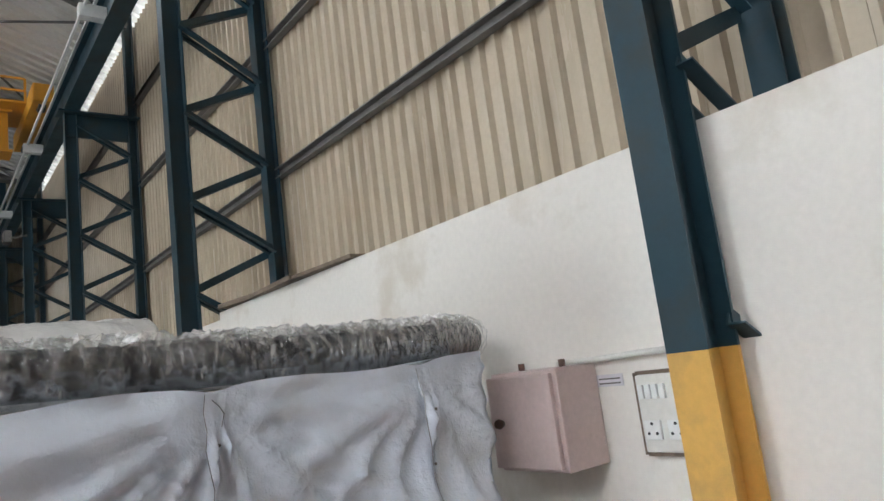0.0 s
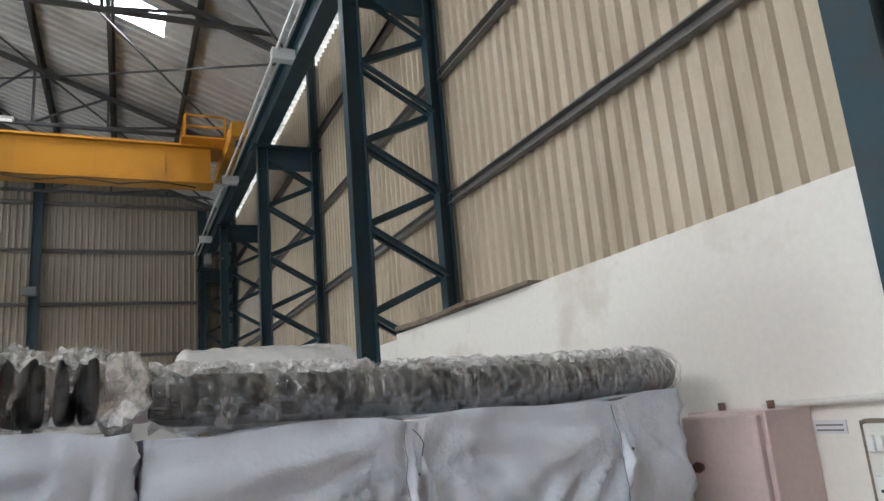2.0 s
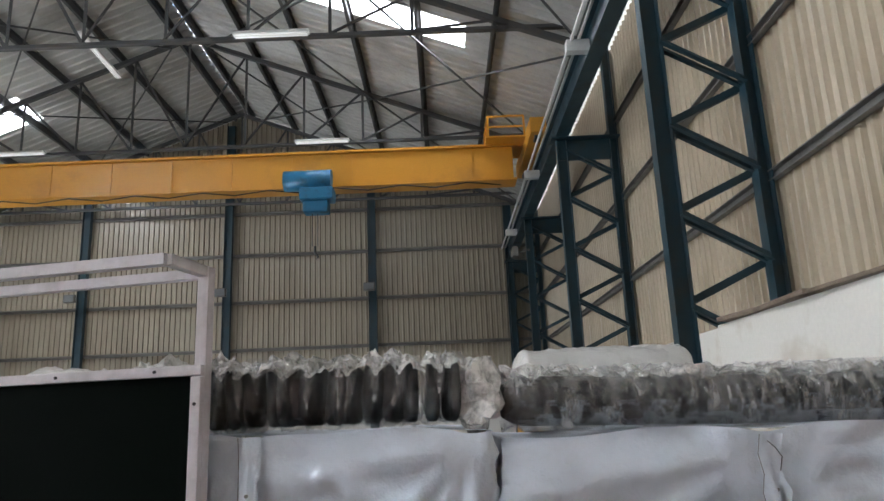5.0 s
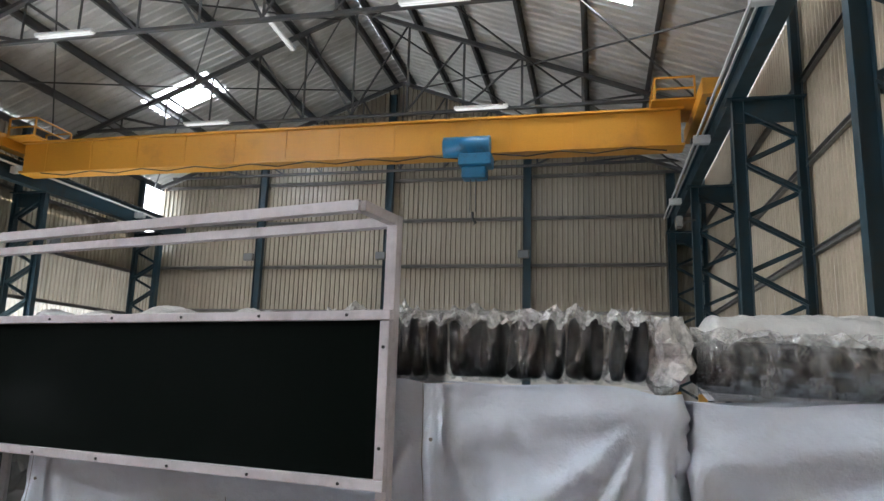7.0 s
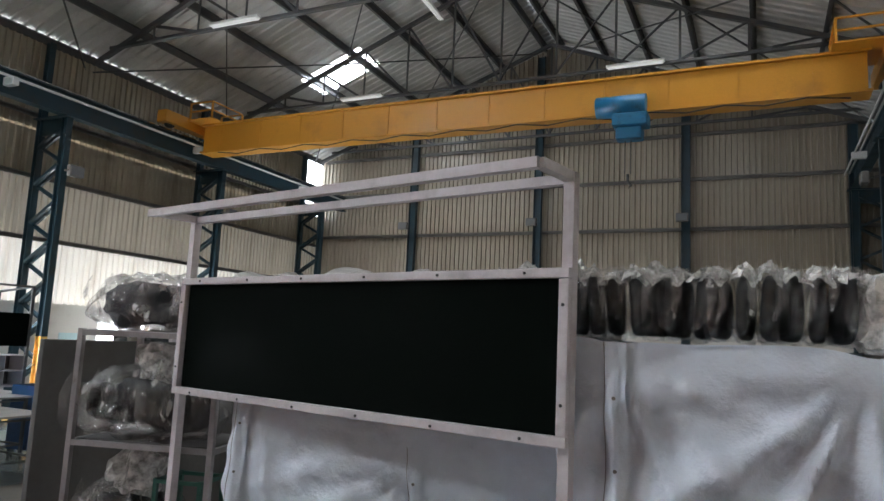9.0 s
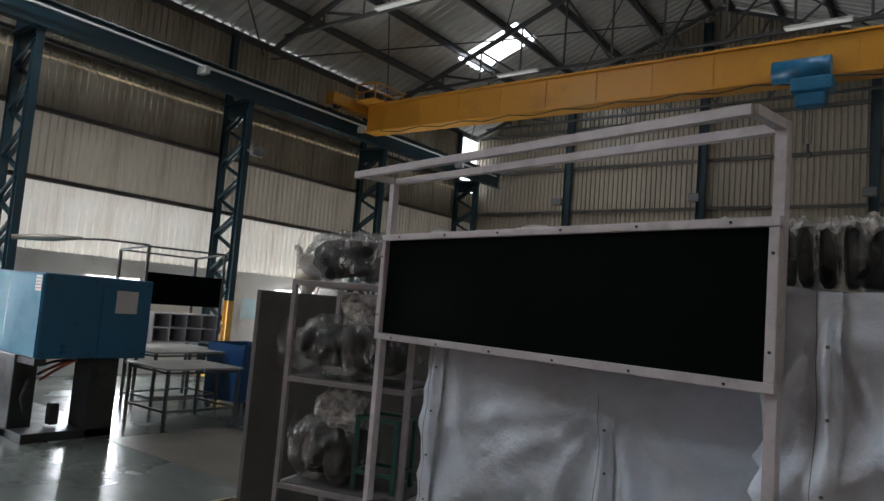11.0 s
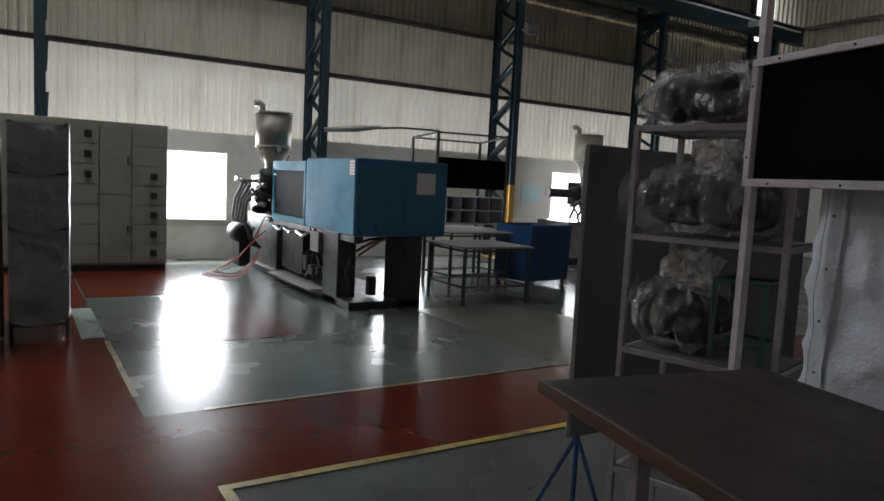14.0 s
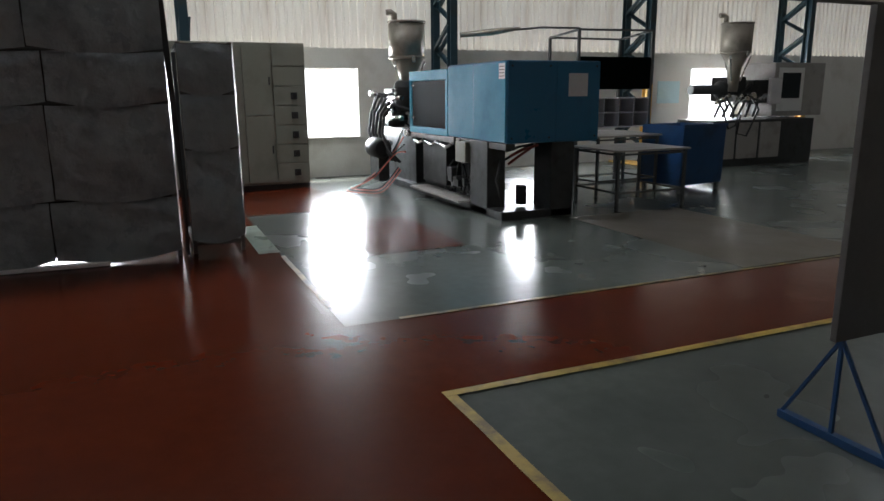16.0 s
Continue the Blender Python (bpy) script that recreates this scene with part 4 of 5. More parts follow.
for k in range(27):
    x = 0.47 - 0.049 * k + 0.004 * math.sin(k * 2.3)
    y = 1.865 if x > -0.15 else 2.2
    ztop = (1.888 if x > -0.15 else 1.885)
    pad = thing("bagged_pad", "black foam pad standing on edge in a clear plastic bag", "pad", (x, y, ztop), random.uniform(-9, 9), "bagged pads in a row")
    pad.matrix_basis = pad.matrix_basis @ pose(0, 0, 0, 0, random.uniform(-5, 5), 0)
    b = B()
    blob(b, (0, 0, 0.074), (0.0175, 0.105, 0.074), 20, 12, 0.5, 0.004, 9, k)
    part("pad", b, "foam", pad, "black foam pad")
    b = B()
    blob(b, (0, 0, 0.080), (0.028, 0.116, 0.082), 26, 18, 0.6, 0.022, 20, k + 50, True, False)
    part("bag", b, "film", pad, "creased clear plastic bag")
    b = B()
    hgt = random.uniform(0.03, 0.06)

    def crest(u, v):
        return Vector((0.027 * (u - 0.5) * 2 + 0.016 * noise.noise(Vector((u * 4, v * 5, k))), -0.125 + 0.18 * v + 0.02 * noise.noise(Vector((u * 3, k, v * 3))),
                       0.150 + hgt * math.sin(math.pi * min(1, u + 0.12)) * (0.55 + 0.45 * noise.noise(Vector((u * 6, v * 6, k + 9)))) - 0.035 * (1 - v) ** 2))
    grid(b, 10, 12, crest, False)
    part("bag_mouth", b, "film_milky", pad, "milky crumpled bag mouth")
    # Pale film flap added as the glint down the bag's front edge.
    b = B()
    drop, bend = random.uniform(0.05, 0.13), random.uniform(-0.012, 0.012)

    def lap(u, v):
        return Vector((0.022 + 0.030 * (u - 0.5) * (1.2 - v) + bend * math.sin(v * 4) + 0.007 * noise.noise(Vector((u * 3, v * 6, k + 30))),
                       -0.118 - 0.012 * math.sin(v * 3.1) + 0.01 * noise.noise(Vector((v * 5, k, 2))), 0.155 - drop * v))
    grid(b, 3, 14, lap, False)
    part("bag_fold", b, "film_fold", pad, "pale fold that stands for the glint on the bag's edge")

bag = thing("crumpled_bag", "crumpled milky plastic bag end between the rolls", "plastic bag", (0.545, 1.84, 1.875))
b = B()
blob(b, (0, 0, 0.075), (0.045, 0.08, 0.085), 24, 18, 0.8, 0.035, 12, 91, True, False)
part("film", b, "film_milky", bag)

for nm, c, r, sd in (("rolled sheet bundle in milky plastic film on the rack", (0.945, 2.28, 1.965), (0.275, 0.16, 0.12), 5), ("low bundle in milky plastic film on the rack", (1.62, 2.2, 1.93), (0.32, 0.13, 0.085), 7)):
    wb = thing("wrapped_bundle", nm, "wrapped bundle", (c[0], c[1], c[2] - r[2]), group="wrapped goods on the racks")
    b = B()

    def wrap(u, v):
        an = 2 * math.pi * v
        end = max(0.0, abs(2 * u - 1) - 0.86) / 0.14
        rad = (1 - 0.55 * end ** 2.2) * (1 + 0.05 * (1 - 2 * abs(noise.noise(Vector((u * 7 + math.sin(an) * 2 + sd, math.cos(an) * 1.4, u * 3))))) + 0.02 * noise.noise(Vector((u * 30, an * 3, sd))))
        return Vector((r[0] * (2 * u - 1), r[1] * rad * math.copysign(abs(math.cos(an)) ** 0.7, math.cos(an)), r[2] + r[2] * rad * math.copysign(abs(math.sin(an)) ** 0.7, math.sin(an))))
    grid(b, 70, 36, wrap)
    part("film", b, "cover_white", wb, "taut pale plastic wrapping with slanting creases")
    for end in (-1, 1):
        part("twisted_end", blob(B(), (end * r[0] * 0.97, 0, r[2]), (0.03, r[1] * 0.5, r[2] * 0.5), 18, 12, 0.8, 0.02, 14, sd + end), "film_milky", wb, "gathered film end")
pk = thing("folded_sack", "small pinkish folded sack beside the bundle", "sack", (0.56, 2.1, 1.885))
part("sack", blob(B(), (0, 0, 0.065), (0.055, 0.06, 0.062), 18, 12, 0.6, 0.015, 9, 3), "pink", pk)

for k in range(14):
    x = -1.40 + k * 0.098
    cf = thing("plastic_cover_end", "crumpled white plastic showing over the rack top", "plastic bag", (x, 2.1 + 0.03 * math.sin(k * 2.1), 1.865), 6 * math.sin(k * 1.7), "crumpled covers on the rack")
    b = B()
    long = k < 9
    blob(b, (0, 0, 0.098), (0.10 if long else 0.055, 0.07, 0.098 + 0.016 * math.sin(k * 1.9)), 34, 20, 0.8, 0.03 if long else 0.045, 8 if long else 17, k + 20, True, False)
    part("film", b, "cover_white", cf)


# ---- workbench with green board ----
TURN_B = -12.0
bench = thing("workbench", "standing workbench with a green-black board and an overhead tube frame", "workbench", (-0.85, 1.845, 0), TURN_B)
HW = 0.765
for x in (-HW, HW):
    part("upright", bar(B(), (x, 0, 0), (x, 0, 2.27), 0.028), "tube", bench)
    part("overhead_rail", bar(B(), (x, -0.16, 2.258), (x, -0.014, 2.258), 0.024), "tube", bench)
part("overhead_rail", bar(B(), (-HW - 0.04, -0.16, 2.258), (HW, -0.16, 2.258), 0.025), "tube", bench)
part("overhead_rail", bar(B(), (-HW, 0.004, 2.256), (HW, 0.004, 2.256), 0.024), "tube", bench)
b = B()
box(b, -HW + 0.02, HW - 0.02, -0.014, -0.004, 1.645, 2.02)
board = part("board", b, "board", bench, "matt green-black board")
for nm, x0, x1, z0, z1 in (("top", -HW - 0.013, HW + 0.013, 2.014, 2.038), ("bottom", -HW - 0.013, HW + 0.013, 1.625, 1.65), ("l", -HW - 0.013, -HW + 0.013, 1.65, 2.012), ("r", HW - 0.013, HW + 0.013, 1.65, 2.012)):
    part("board_frame", box(B(), x0, x1, -0.03, 0.0, z0, z1, 0.003), "tube", board, "mauve-white square tube frame")
for x, z in [(-HW + 0.1 + k * 0.265, zz) for k in range(6) for zz in (2.026, 1.635)] + [(s * HW, zz) for s in (-1, 1) for zz in (1.72, 1.95)]:
    part("screw", tube(B(), [(x, -0.030, z), (x, -0.033, z)], 0.004, 10), "black", board, "dark screw head")
part("tabletop", box(B(), -HW + 0.15, HW + 0.06, -0.82, -0.03, 1.02, 1.05, 0.008), "table", bench, "dark brown worn board top")
part("edge_strip", box(B(), -HW + 0.146, HW + 0.064, -0.83, -0.822, 1.015, 1.052, 0.002), "knob", bench)
for x, y in ((-0.40, -0.63), (-0.19, -0.53), (HW - 0.1, -0.72), (-0.28, -0.1), (HW - 0.1, -0.1)):
    part("leg", box(B(), x - 0.02, x + 0.02, y - 0.02, y + 0.02, 0, 1.02, 0.003), "tube_shaded", bench, "pale square tube leg")
part("stretcher", bar(B(), (-0.26, -0.1, 0.25), (HW - 0.12, -0.1, 0.25), 0.03), "tube_shaded", bench)
part("stretcher", bar(B(), (-0.38, -0.63, 0.30), (-0.29, -0.12, 0.30), 0.025), "tube_shaded", bench)
st = thing("black_crate", "black plastic crate under the workbench", "crate", (-1.0, 1.55, 0.0), TURN_B)
part("tub", box(B(), -0.25, 0.25, -0.2, 0.2, 0.0, 0.25, 0.02), "black", st)
for k in range(7):
    part("rib", box(B(), -0.24 + 0.08 * k, -0.232 + 0.08 * k, -0.21, -0.2, 0.02, 0.24), "black", st)

# ---- shelf rack with bagged goods ----
rack = thing("shelf_rack", "mauve-white tube shelf rack holding bagged black parts", "shelf", (-1.8465, 2.164, 0), 15)
for x in (-0.245, 0.32):
    for y in (-0.19, 0.19):
        part("post", box(B(), x - 0.011, x + 0.011, y - 0.011, y + 0.011, 0, 1.84, 0.002), "tube_shaded", rack)
for z in (1.825, 1.42, 0.98, 0.5):
    b = B()
    for y in (-0.19, 0.19):
        bar(b, (-0.234, y, z), (0.309, y, z), 0.02)
    for x in (-0.245, 0.32):
        bar(b, (x, -0.179, z), (x, 0.179, z), 0.02)
    part("shelf_rail", b, "tube_shaded", rack)
    part("shelf", box(B(), -0.23, 0.305, -0.177, 0.177, z + 0.002, z + 0.014), "grey_panel" if z < 1.7 else "paper", rack)
for z, r, sd, nm in ((1.842, (0.27, 0.2, 0.10), 31, "large black bagged part on the rack top"), (1.435, (0.30, 0.19, 0.125), 33, "black part in a knotted clear bag on the shelf"), (0.995, (0.16, 0.16, 0.135), 35, "black part in a clear bag on the lower shelf")):
    g = thing("bagged_part", nm, "bagged part", (-1.85 if z > 1.2 else -1.92, 2.13, z), 10, "bagged parts on the rack")
    part("part_body", blob(B(), (0, 0, r[2]), (r[0] * 0.88, r[1] * 0.88, r[2] * 0.88), 30, 18, 0.65, 0.05, 7, sd, False), "foam", g, "black moulded part")
    part("bag", blob(B(), (0, 0, r[2] * 1.02), (r[0], r[1], r[2]), 60, 36, 0.75, 0.05, 8, sd + 1, True, False), "film_fold", g, "creased clear bag")
    # Pale film flaps added as glints along the bag's creases.
    for e in range(5):
        ex, ey, lean = r[0] * (-0.9 + 0.42 * e), -r[1] * (0.5 + 0.3 * math.sin(e * 2 + sd)), 0.05 * math.sin(e * 3 + sd)
        part("bag_crease", grid(B(), 3, 10, lambda u, v: Vector((ex + 0.05 * (u - 0.5) * (1.3 - v) + lean * v + 0.012 * math.sin(v * 7 + e), ey - 0.03 - 0.02 * math.sin(3 * v), r[2] * (0.3 + 1.65 * v) + 0.02 * math.sin(u * 5 + e))), False), "film_fold", g, "pale crease that stands for a glint in the film")
    if z < 1.5:
        part("bag_knot", blob(B(), (0.03, -0.02, r[2] * 2 + 0.03), (0.10, 0.07, 0.075), 22, 14, 0.9, 0.05, 10, sd + 2, True, False), "film_milky", g, "gathered milky bag mouth")
sl = thing("green_stool", "small green painted steel stool standing on the rack shelf", "stool", (-1.70, 2.20, 0.995), 15)
for x in (-0.09, 0.09):
    for y in (-0.09, 0.09):
        part("leg", bar(B(), (x, y, 0), (x, y, 0.30), 0.016), "green_paint", sl)
for z in (0.07, 0.29):
    for s in (-0.09, 0.09):
        part("stretcher", bar(B(), (-0.082, s, z), (0.082, s, z), 0.014), "green_paint", sl)
        part("stretcher", bar(B(), (s, -0.082, z), (s, 0.082, z), 0.014), "green_paint", sl)

scr = thing("partition_screen", "grey partition screen standing on blue A-frame feet", "partition", (-2.44, 2.05, 0), 0)
part("screen_panel", box(B(), -0.015, 0.015, 0.0, 1.7, 0.46, 1.785, 0.004), "grey_panel", scr)
for y in (0.06, 1.6):
    b = B()
    bar(b, (-0.26, y, 0.02), (0.26, y, 0.02), 0.04, 0.035)
    bar(b, (-0.25, y, 0.03), (0, y, 0.46), 0.014)
    bar(b, (0.25, y, 0.03), (0, y, 0.46), 0.014)
    bar(b, (0, y, 0.03), (0, y, 0.5), 0.016)
    part("a_frame_foot", b, "bin_blue", scr, "blue steel A-frame foot")


# ---- covered cages by the walkway ----
def cover_sheet(y0, y1, z0, z1, seed, out=0.0):
    """One hanging plastic sheet: sags between its ties, with slack folds and an uneven hem."""
    def fn(u, v):
        y, z = y0 + (y1 - y0) * u, z0 + (z1 - z0) * v
        edge = min(1, 7 * v, 7 * (1 - v))
        f = 0.05 * noise.noise(Vector((y * 1.6 + seed, z * 2, seed))) + 0.05 * (1 - 2 * abs(noise.noise(Vector((y * 2.4 + z * 2.6, z * 2 - y * 1.3 + seed, 1)))))
        f += 0.016 * (1 - 2 * abs(noise.noise(Vector((y * 7 - z * 5, z * 6 + y * 3 + seed, 4)))))
        sag = 0.05 * math.sin(math.pi * u) * (1 - v) ** 6 + 0.015 * noise.noise(Vector((y * 3, v * 2, seed)))
        return Vector((0.045 + out + f * (0.3 + 0.7 * edge) + 0.07 * (1 - v) ** 1.5 * (0.5 + 0.5 * math.sin(math.pi * u)), y, z - sag))
    b = B()
    grid(b, max(14, int(26 * (y1 - y0))), max(12, int(30 * (z1 - z0))), fn)
    bmesh.ops.solidify(b, geom=b.faces, thickness=0.003)
    return b


def covered_cage(name, label, y0, y1, z0, z1, seed, rows, columns):
    t = thing(name, label, "covered cage", (-7.4, (y0 + y1) / 2, 0), group="covered cages")
    w = y1 - y0
    levels = [z0] + list(rows) + [z1]
    for r in range(len(levels) - 1):
        shift = 0.06 * math.sin(r * 2.4 + seed)
        cuts = [-w / 2] + [-w / 2 + w * c / columns + shift for c in range(1, columns)] + [w / 2]
        for c in range(columns):
            part("plastic_cover", cover_sheet(cuts[c] + (0.006 if c else 0), cuts[c + 1] - 0.006, levels[r] + (0.012 if r else 0), levels[r + 1] - 0.022, seed + 3.1 * r + 1.7 * c, 0.008 * (r % 2) + 0.006 * c), "curtain", t, "dull grey plastic sheet, sagging")
    # Black panel added inside so the shaded gaps between sheets read dark.
    part("inner_lining", box(B(), -0.06, -0.05, -w / 2 + 0.03, w / 2 - 0.03, z0, z1 - 0.04), "black", t, "black backing added to darken the gaps between sheets")
    for z in rows:
        part("cage_rail", bar(B(), (0.012, -w / 2, z), (0.012, w / 2, z), 0.03), "steel_dark", t)
    for y in (-w / 2 + 0.02, w / 2 - 0.02):
        for x in (0.0, -0.9):
            part("post", box(B(), x - 0.02, x + 0.02, y - 0.02, y + 0.02, 0, z1, 0.003), "steel_dark", t)
    for z in (0.1, z1 - 0.03):
        for x in (0.0, -0.9):
            part("cage_rail", bar(B(), (x, -w / 2 + 0.04, z), (x, w / 2 - 0.04, z), 0.035), "steel_dark", t)
        for y in (-w / 2 + 0.02, w / 2 - 0.02):
            part("cage_rail", bar(B(), (-0.02, y, z), (-0.88, y, z), 0.035), "steel_dark", t)
    part("side_cover", grid(B(), 20, 30, lambda u, v: Vector((0.03 - 0.93 * u, w / 2 + 0.012 + 0.012 * noise.noise(Vector((u * 5, v * 6, seed))), z0 + (z1 - z0) * v))), "curtain", t)
    return t


covered_cage("covered_cage", "tall cage hung with dull grey plastic sheeting", -3.2, -0.24, 0.07, 2.34, 4.0, (0.60, 1.42, 1.86), 3)
covered_cage("covered_cage", "narrow cage wrapped in grey plastic sheeting", -0.14, 0.34, 0.16, 1.94, 9.0, (1.0, 1.5), 1)
strap = thing("hanging_strap", "black strap hanging beside the covered cage", "strap", (-7.33, -0.19, 0))
part("strap", grid(B(), 2, 40, lambda u, v: Vector((0.02 * math.sin(v * 7), 0.03 * (u - 0.5) * (1 + v) - 0.07 * v * v, 0.02 + 2.9 * v))), "black", strap)
for y in (-2.2, -1.3):
    pb = thing("floor_plank", "pale timber plank on the floor under the cage", "plank", (-7.28, y, 0.008), 90 + 2 * y)
    part("plank", box(B(), -0.45, 0.45, -0.05, 0.05, 0, 0.03, 0.004), "paper", pb)


# ---- electrical cabinets ----
for n, (y0, y1) in enumerate(((-0.25, 0.55), (0.56, 1.93))):
    w = y1 - y0
    cab = thing("electrical_cabinet", "beige steel switchgear cabinet on a dark plinth" if n else "beige steel switchgear cabinet beside its neighbour", "cabinet", (-11.55, y0, 0), group="switchgear cabinets")
    part("carcass", box(B(), -0.7, -0.02, 0, w, 0.09, 2.23, 0.006), "cabinet", cab)
    part("plinth", box(B(), -0.68, -0.03, 0.01, w - 0.01, 0.0, 0.088), "black", cab)
    cols = ((0.0, 0.42, 7), (0.42, 0.86, 2), (0.86, w, 7)) if n else ((0.0, w, 3),)
    for c0, c1, rows in cols:
        for r in range(rows):
            h0, h1 = 0.12 + 2.06 * r / rows, 0.12 + 2.06 * (r + 1) / rows
            d = part("cabinet_door", box(B(), -0.018, 0.0, c0 + 0.008, c1 - 0.008, h0 + 0.006, h1 - 0.006, 0.003), "cabinet", cab)
            if rows == 7 and ((c0 == 0.0 and 3 < r < 7) or (c0 > 0 and r < 5)):
                b = B()
                ky = (c0 + c1) / 2 + 0.06
                box(b, 0.001, 0.006, ky - 0.05, ky + 0.05, (h0 + h1) / 2 - 0.05, (h0 + h1) / 2 + 0.05)
                part("switch_plate", b, "mach_grey", d, "dark switch plate")
                part("rotary_switch", tube(B(), [(0.006, ky, (h0 + h1) / 2), (0.03, ky, (h0 + h1) / 2)], 0.03, 12), "black", d, "black rotary switch")
            elif rows != 7:
                part("handle", box(B(), 0.001, 0.02, c1 - 0.06, c1 - 0.04, (h0 + h1) / 2 - 0.06, (h0 + h1) / 2 + 0.06, 0.003), "black", d)


# ---- injection moulding machine ----
im = thing("moulding_machine", "blue injection moulding machine on a dark grey base", "machine", (-7.55, 3.29, 0))
# local x runs back from the clamp end (negative), y across
b = B()
box(b, -1.62, 0.0, 0.0, 1.24, 0.90, 1.82, 0.02)
part("clamp_cover", b, "mach_blue", im, "blue sheet steel clamp cover")
part("side_cover", box(B(), -1.60, -0.02, -0.012, 0.003, 0.915, 1.80, 0.004), "mach_light", im, "blue side cover, lighter partly for window sheen")
b = B()
box(b, -3.05, -1.64, -0.01, 1.24, 0.90, 0.99, 0.01)
box(b, -3.05, -1.64, -0.01, 1.24, 1.64, 1.78, 0.01)
box(b, -3.05, -2.97, -0.01, 1.24, 0.99, 1.64)
box(b, -1.70, -1.64, -0.01, 1.24, 0.99, 1.64)
part("guard_frame", b, "mach_light", im, "light blue sliding guard frame")
part("guard_window", box(B(), -2.96, -1.71, 0.004, 0.012, 0.995, 1.635), "glass", im, "smoked guard window")
b = B()
for x in (-2.9, -2.3, -1.9):
    box(b, x, x + 0.18, 0.18, 1.1, 0.8, 1.6, 0.01)
for y in (0.3, 0.95):
    for z in (1.05, 1.45):
        tube(b, [(-2.9, y, z), (-1.7, y, z)], 0.05, 14)
part("mould_platens", b, "mach_grey", im)
for y0, y1 in ((0.0, 0.62), (0.628, 1.24)):
    part("end_panel", box(B(), 0.0, 0.006, y0 + 0.015, y1 - 0.01, 0.915, 1.805, 0.003), "mach_blue", im)
for y, z in ((0.06, 0.96), (0.06, 1.76), (1.18, 0.96), (1.18, 1.76), (0.55, 0.96), (0.55, 1.76)):
    part("bolt", tube(B(), [(0.006, y, z), (0.012, y, z)], 0.012, 8), "black", im)
part("side_seam", box(B(), -0.84, -0.832, -0.0135, -0.012, 0.92, 1.795), "mach_blue", im)
for z in (1.12, 1.58):
    part("guard_handle", bar(B(), (-2.9, -0.03, z), (-2.78, -0.03, z), 0.02), "black", im)
part("skirt_rail", box(B(), -3.05, -0.05, 0.02, 0.14, 0.82, 0.895, 0.006), "mach_grey", im, "grey rail under the covers")
part("data_plate", box(B(), 0.007, 0.010, 0.80, 1.06, 1.42, 1.68), "paper", im, "pale notice sheet")
part("data_plate", box(B(), -0.17, -0.03, -0.017, -0.0125, 1.62, 1.79), "paper", im, "white rating plate")
b = B()
for k in range(4):
    box(b, -0.155, -0.045, -0.019, -0.017, 1.645 + k * 0.035, 1.655 + k * 0.035)
part("plate_print", b, "girt", im)
b = B()
box(b, -0.5, -0.1, 0.66, 0.98, 0.0, 0.90, 0.015)
part("leg_block", b, "mach_grey", im)
b = B()
box(b, -0.95, -0.48, 0.0, 0.25, 0.0, 0.90, 0.012)
part("leg_block", b, "mach_grey", im)
b = B()
box(b, -4.6, -0.1, 0.0, 0.98, 0.0, 0.10, 0.01)
part("base_frame", b, "mach_grey", im)
b = B()
box(b, -3.1, -1.5, 0.25, 0.60, 0.10, 0.84, 0.01)
part("base_body", b, "mach_grey", im)
b = B()
box(b, -2.6, -1.75, 0.02, 0.24, 0.22, 0.78, 0.012)
part("oil_tank_door", b, "black", im)
rnd = random.Random(4)
for k in range(16):
    x = -1.75 + 0.085 * k
    z = rnd.uniform(0.3, 0.85)
    b = B()
    tube(b, [(x, rnd.uniform(0.02, 0.2), z), (x + rnd.uniform(-.15, .15), 0.05, z - rnd.uniform(.05, .3)), (x + rnd.uniform(-.25, .25), 0.1, 0.15)], 0.016, 7)
    part("hydraulic_hose", b, "black", im)
for k in range(9):
    x, z = rnd.uniform(-1.7, -0.95), rnd.uniform(0.2, 0.8)
    b = B()
    box(b, x, x + rnd.uniform(.06, .16), 0.0, 0.15, z, z + rnd.uniform(.06, .14), 0.008)
    part("valve", b, "mach_grey", im)
for k in range(4):
    b = B()
    x = -0.42 + rnd.uniform(-.1, .1)
    tube(b, [(x - 0.1, 0.28, 0.62 + 0.05 * k), (x, 0.40, 0.74 + 0.03 * k), (x + 0.1, 0.55, 0.86)], 0.016, 7)
    part("cable", b, "black" if k % 2 else "hose", im)
b = B()
box(b, -0.5, -0.38, 0.40, 0.5, 0.12, 0.36, 0.02)
part("pump", b, "black", im)
b = B()
box(b, -4.7, -3.1, 0.1, 0.95, 0.10, 0.92, 0.015)
part("injection_bed", b, "mach_grey", im)
b = B()
box(b, -3.95, -3.15, 0.2, 0.8, 0.92, 1.35, 0.03)
tube(b, [(-4.3, 0.4, 1.2), (-3.15, 0.4, 1.2)], 0.16, 20)
box(b, -4.6, -4.15, 0.1, 0.8, 0.95, 1.55, 0.04)
part("injection_unit", b, "black", im, "black injection unit with valves")
for k in range(11):
    b = B()
    x, y, z = rnd.uniform(-4.6, -3.2), rnd.uniform(-0.12, 0.12), rnd.uniform(0.5, 1.55)
    tube(b, [(x, y, z), (x + rnd.uniform(-.06, .06), y - rnd.uniform(.02, .1), z + rnd.uniform(-.05, .05))], rnd.uniform(0.02, 0.05), 14)
    part("valve_body", b, "bright", im, "bright machined valve bodies")
for k in range(2):
    x = -4.5 + 0.4 * k + rnd.uniform(-.06, .06)
    part("hydraulic_hose", tube(B(), [(x, 0.1, 1.45), (x - 0.05, -0.05, 1.40), (x - 0.1, -0.12, 1.1), (x + 0.02, -0.12, 0.7), (x + rnd.uniform(-.15, .2), 0.05, 0.45)], 0.03, 8), "black", im)
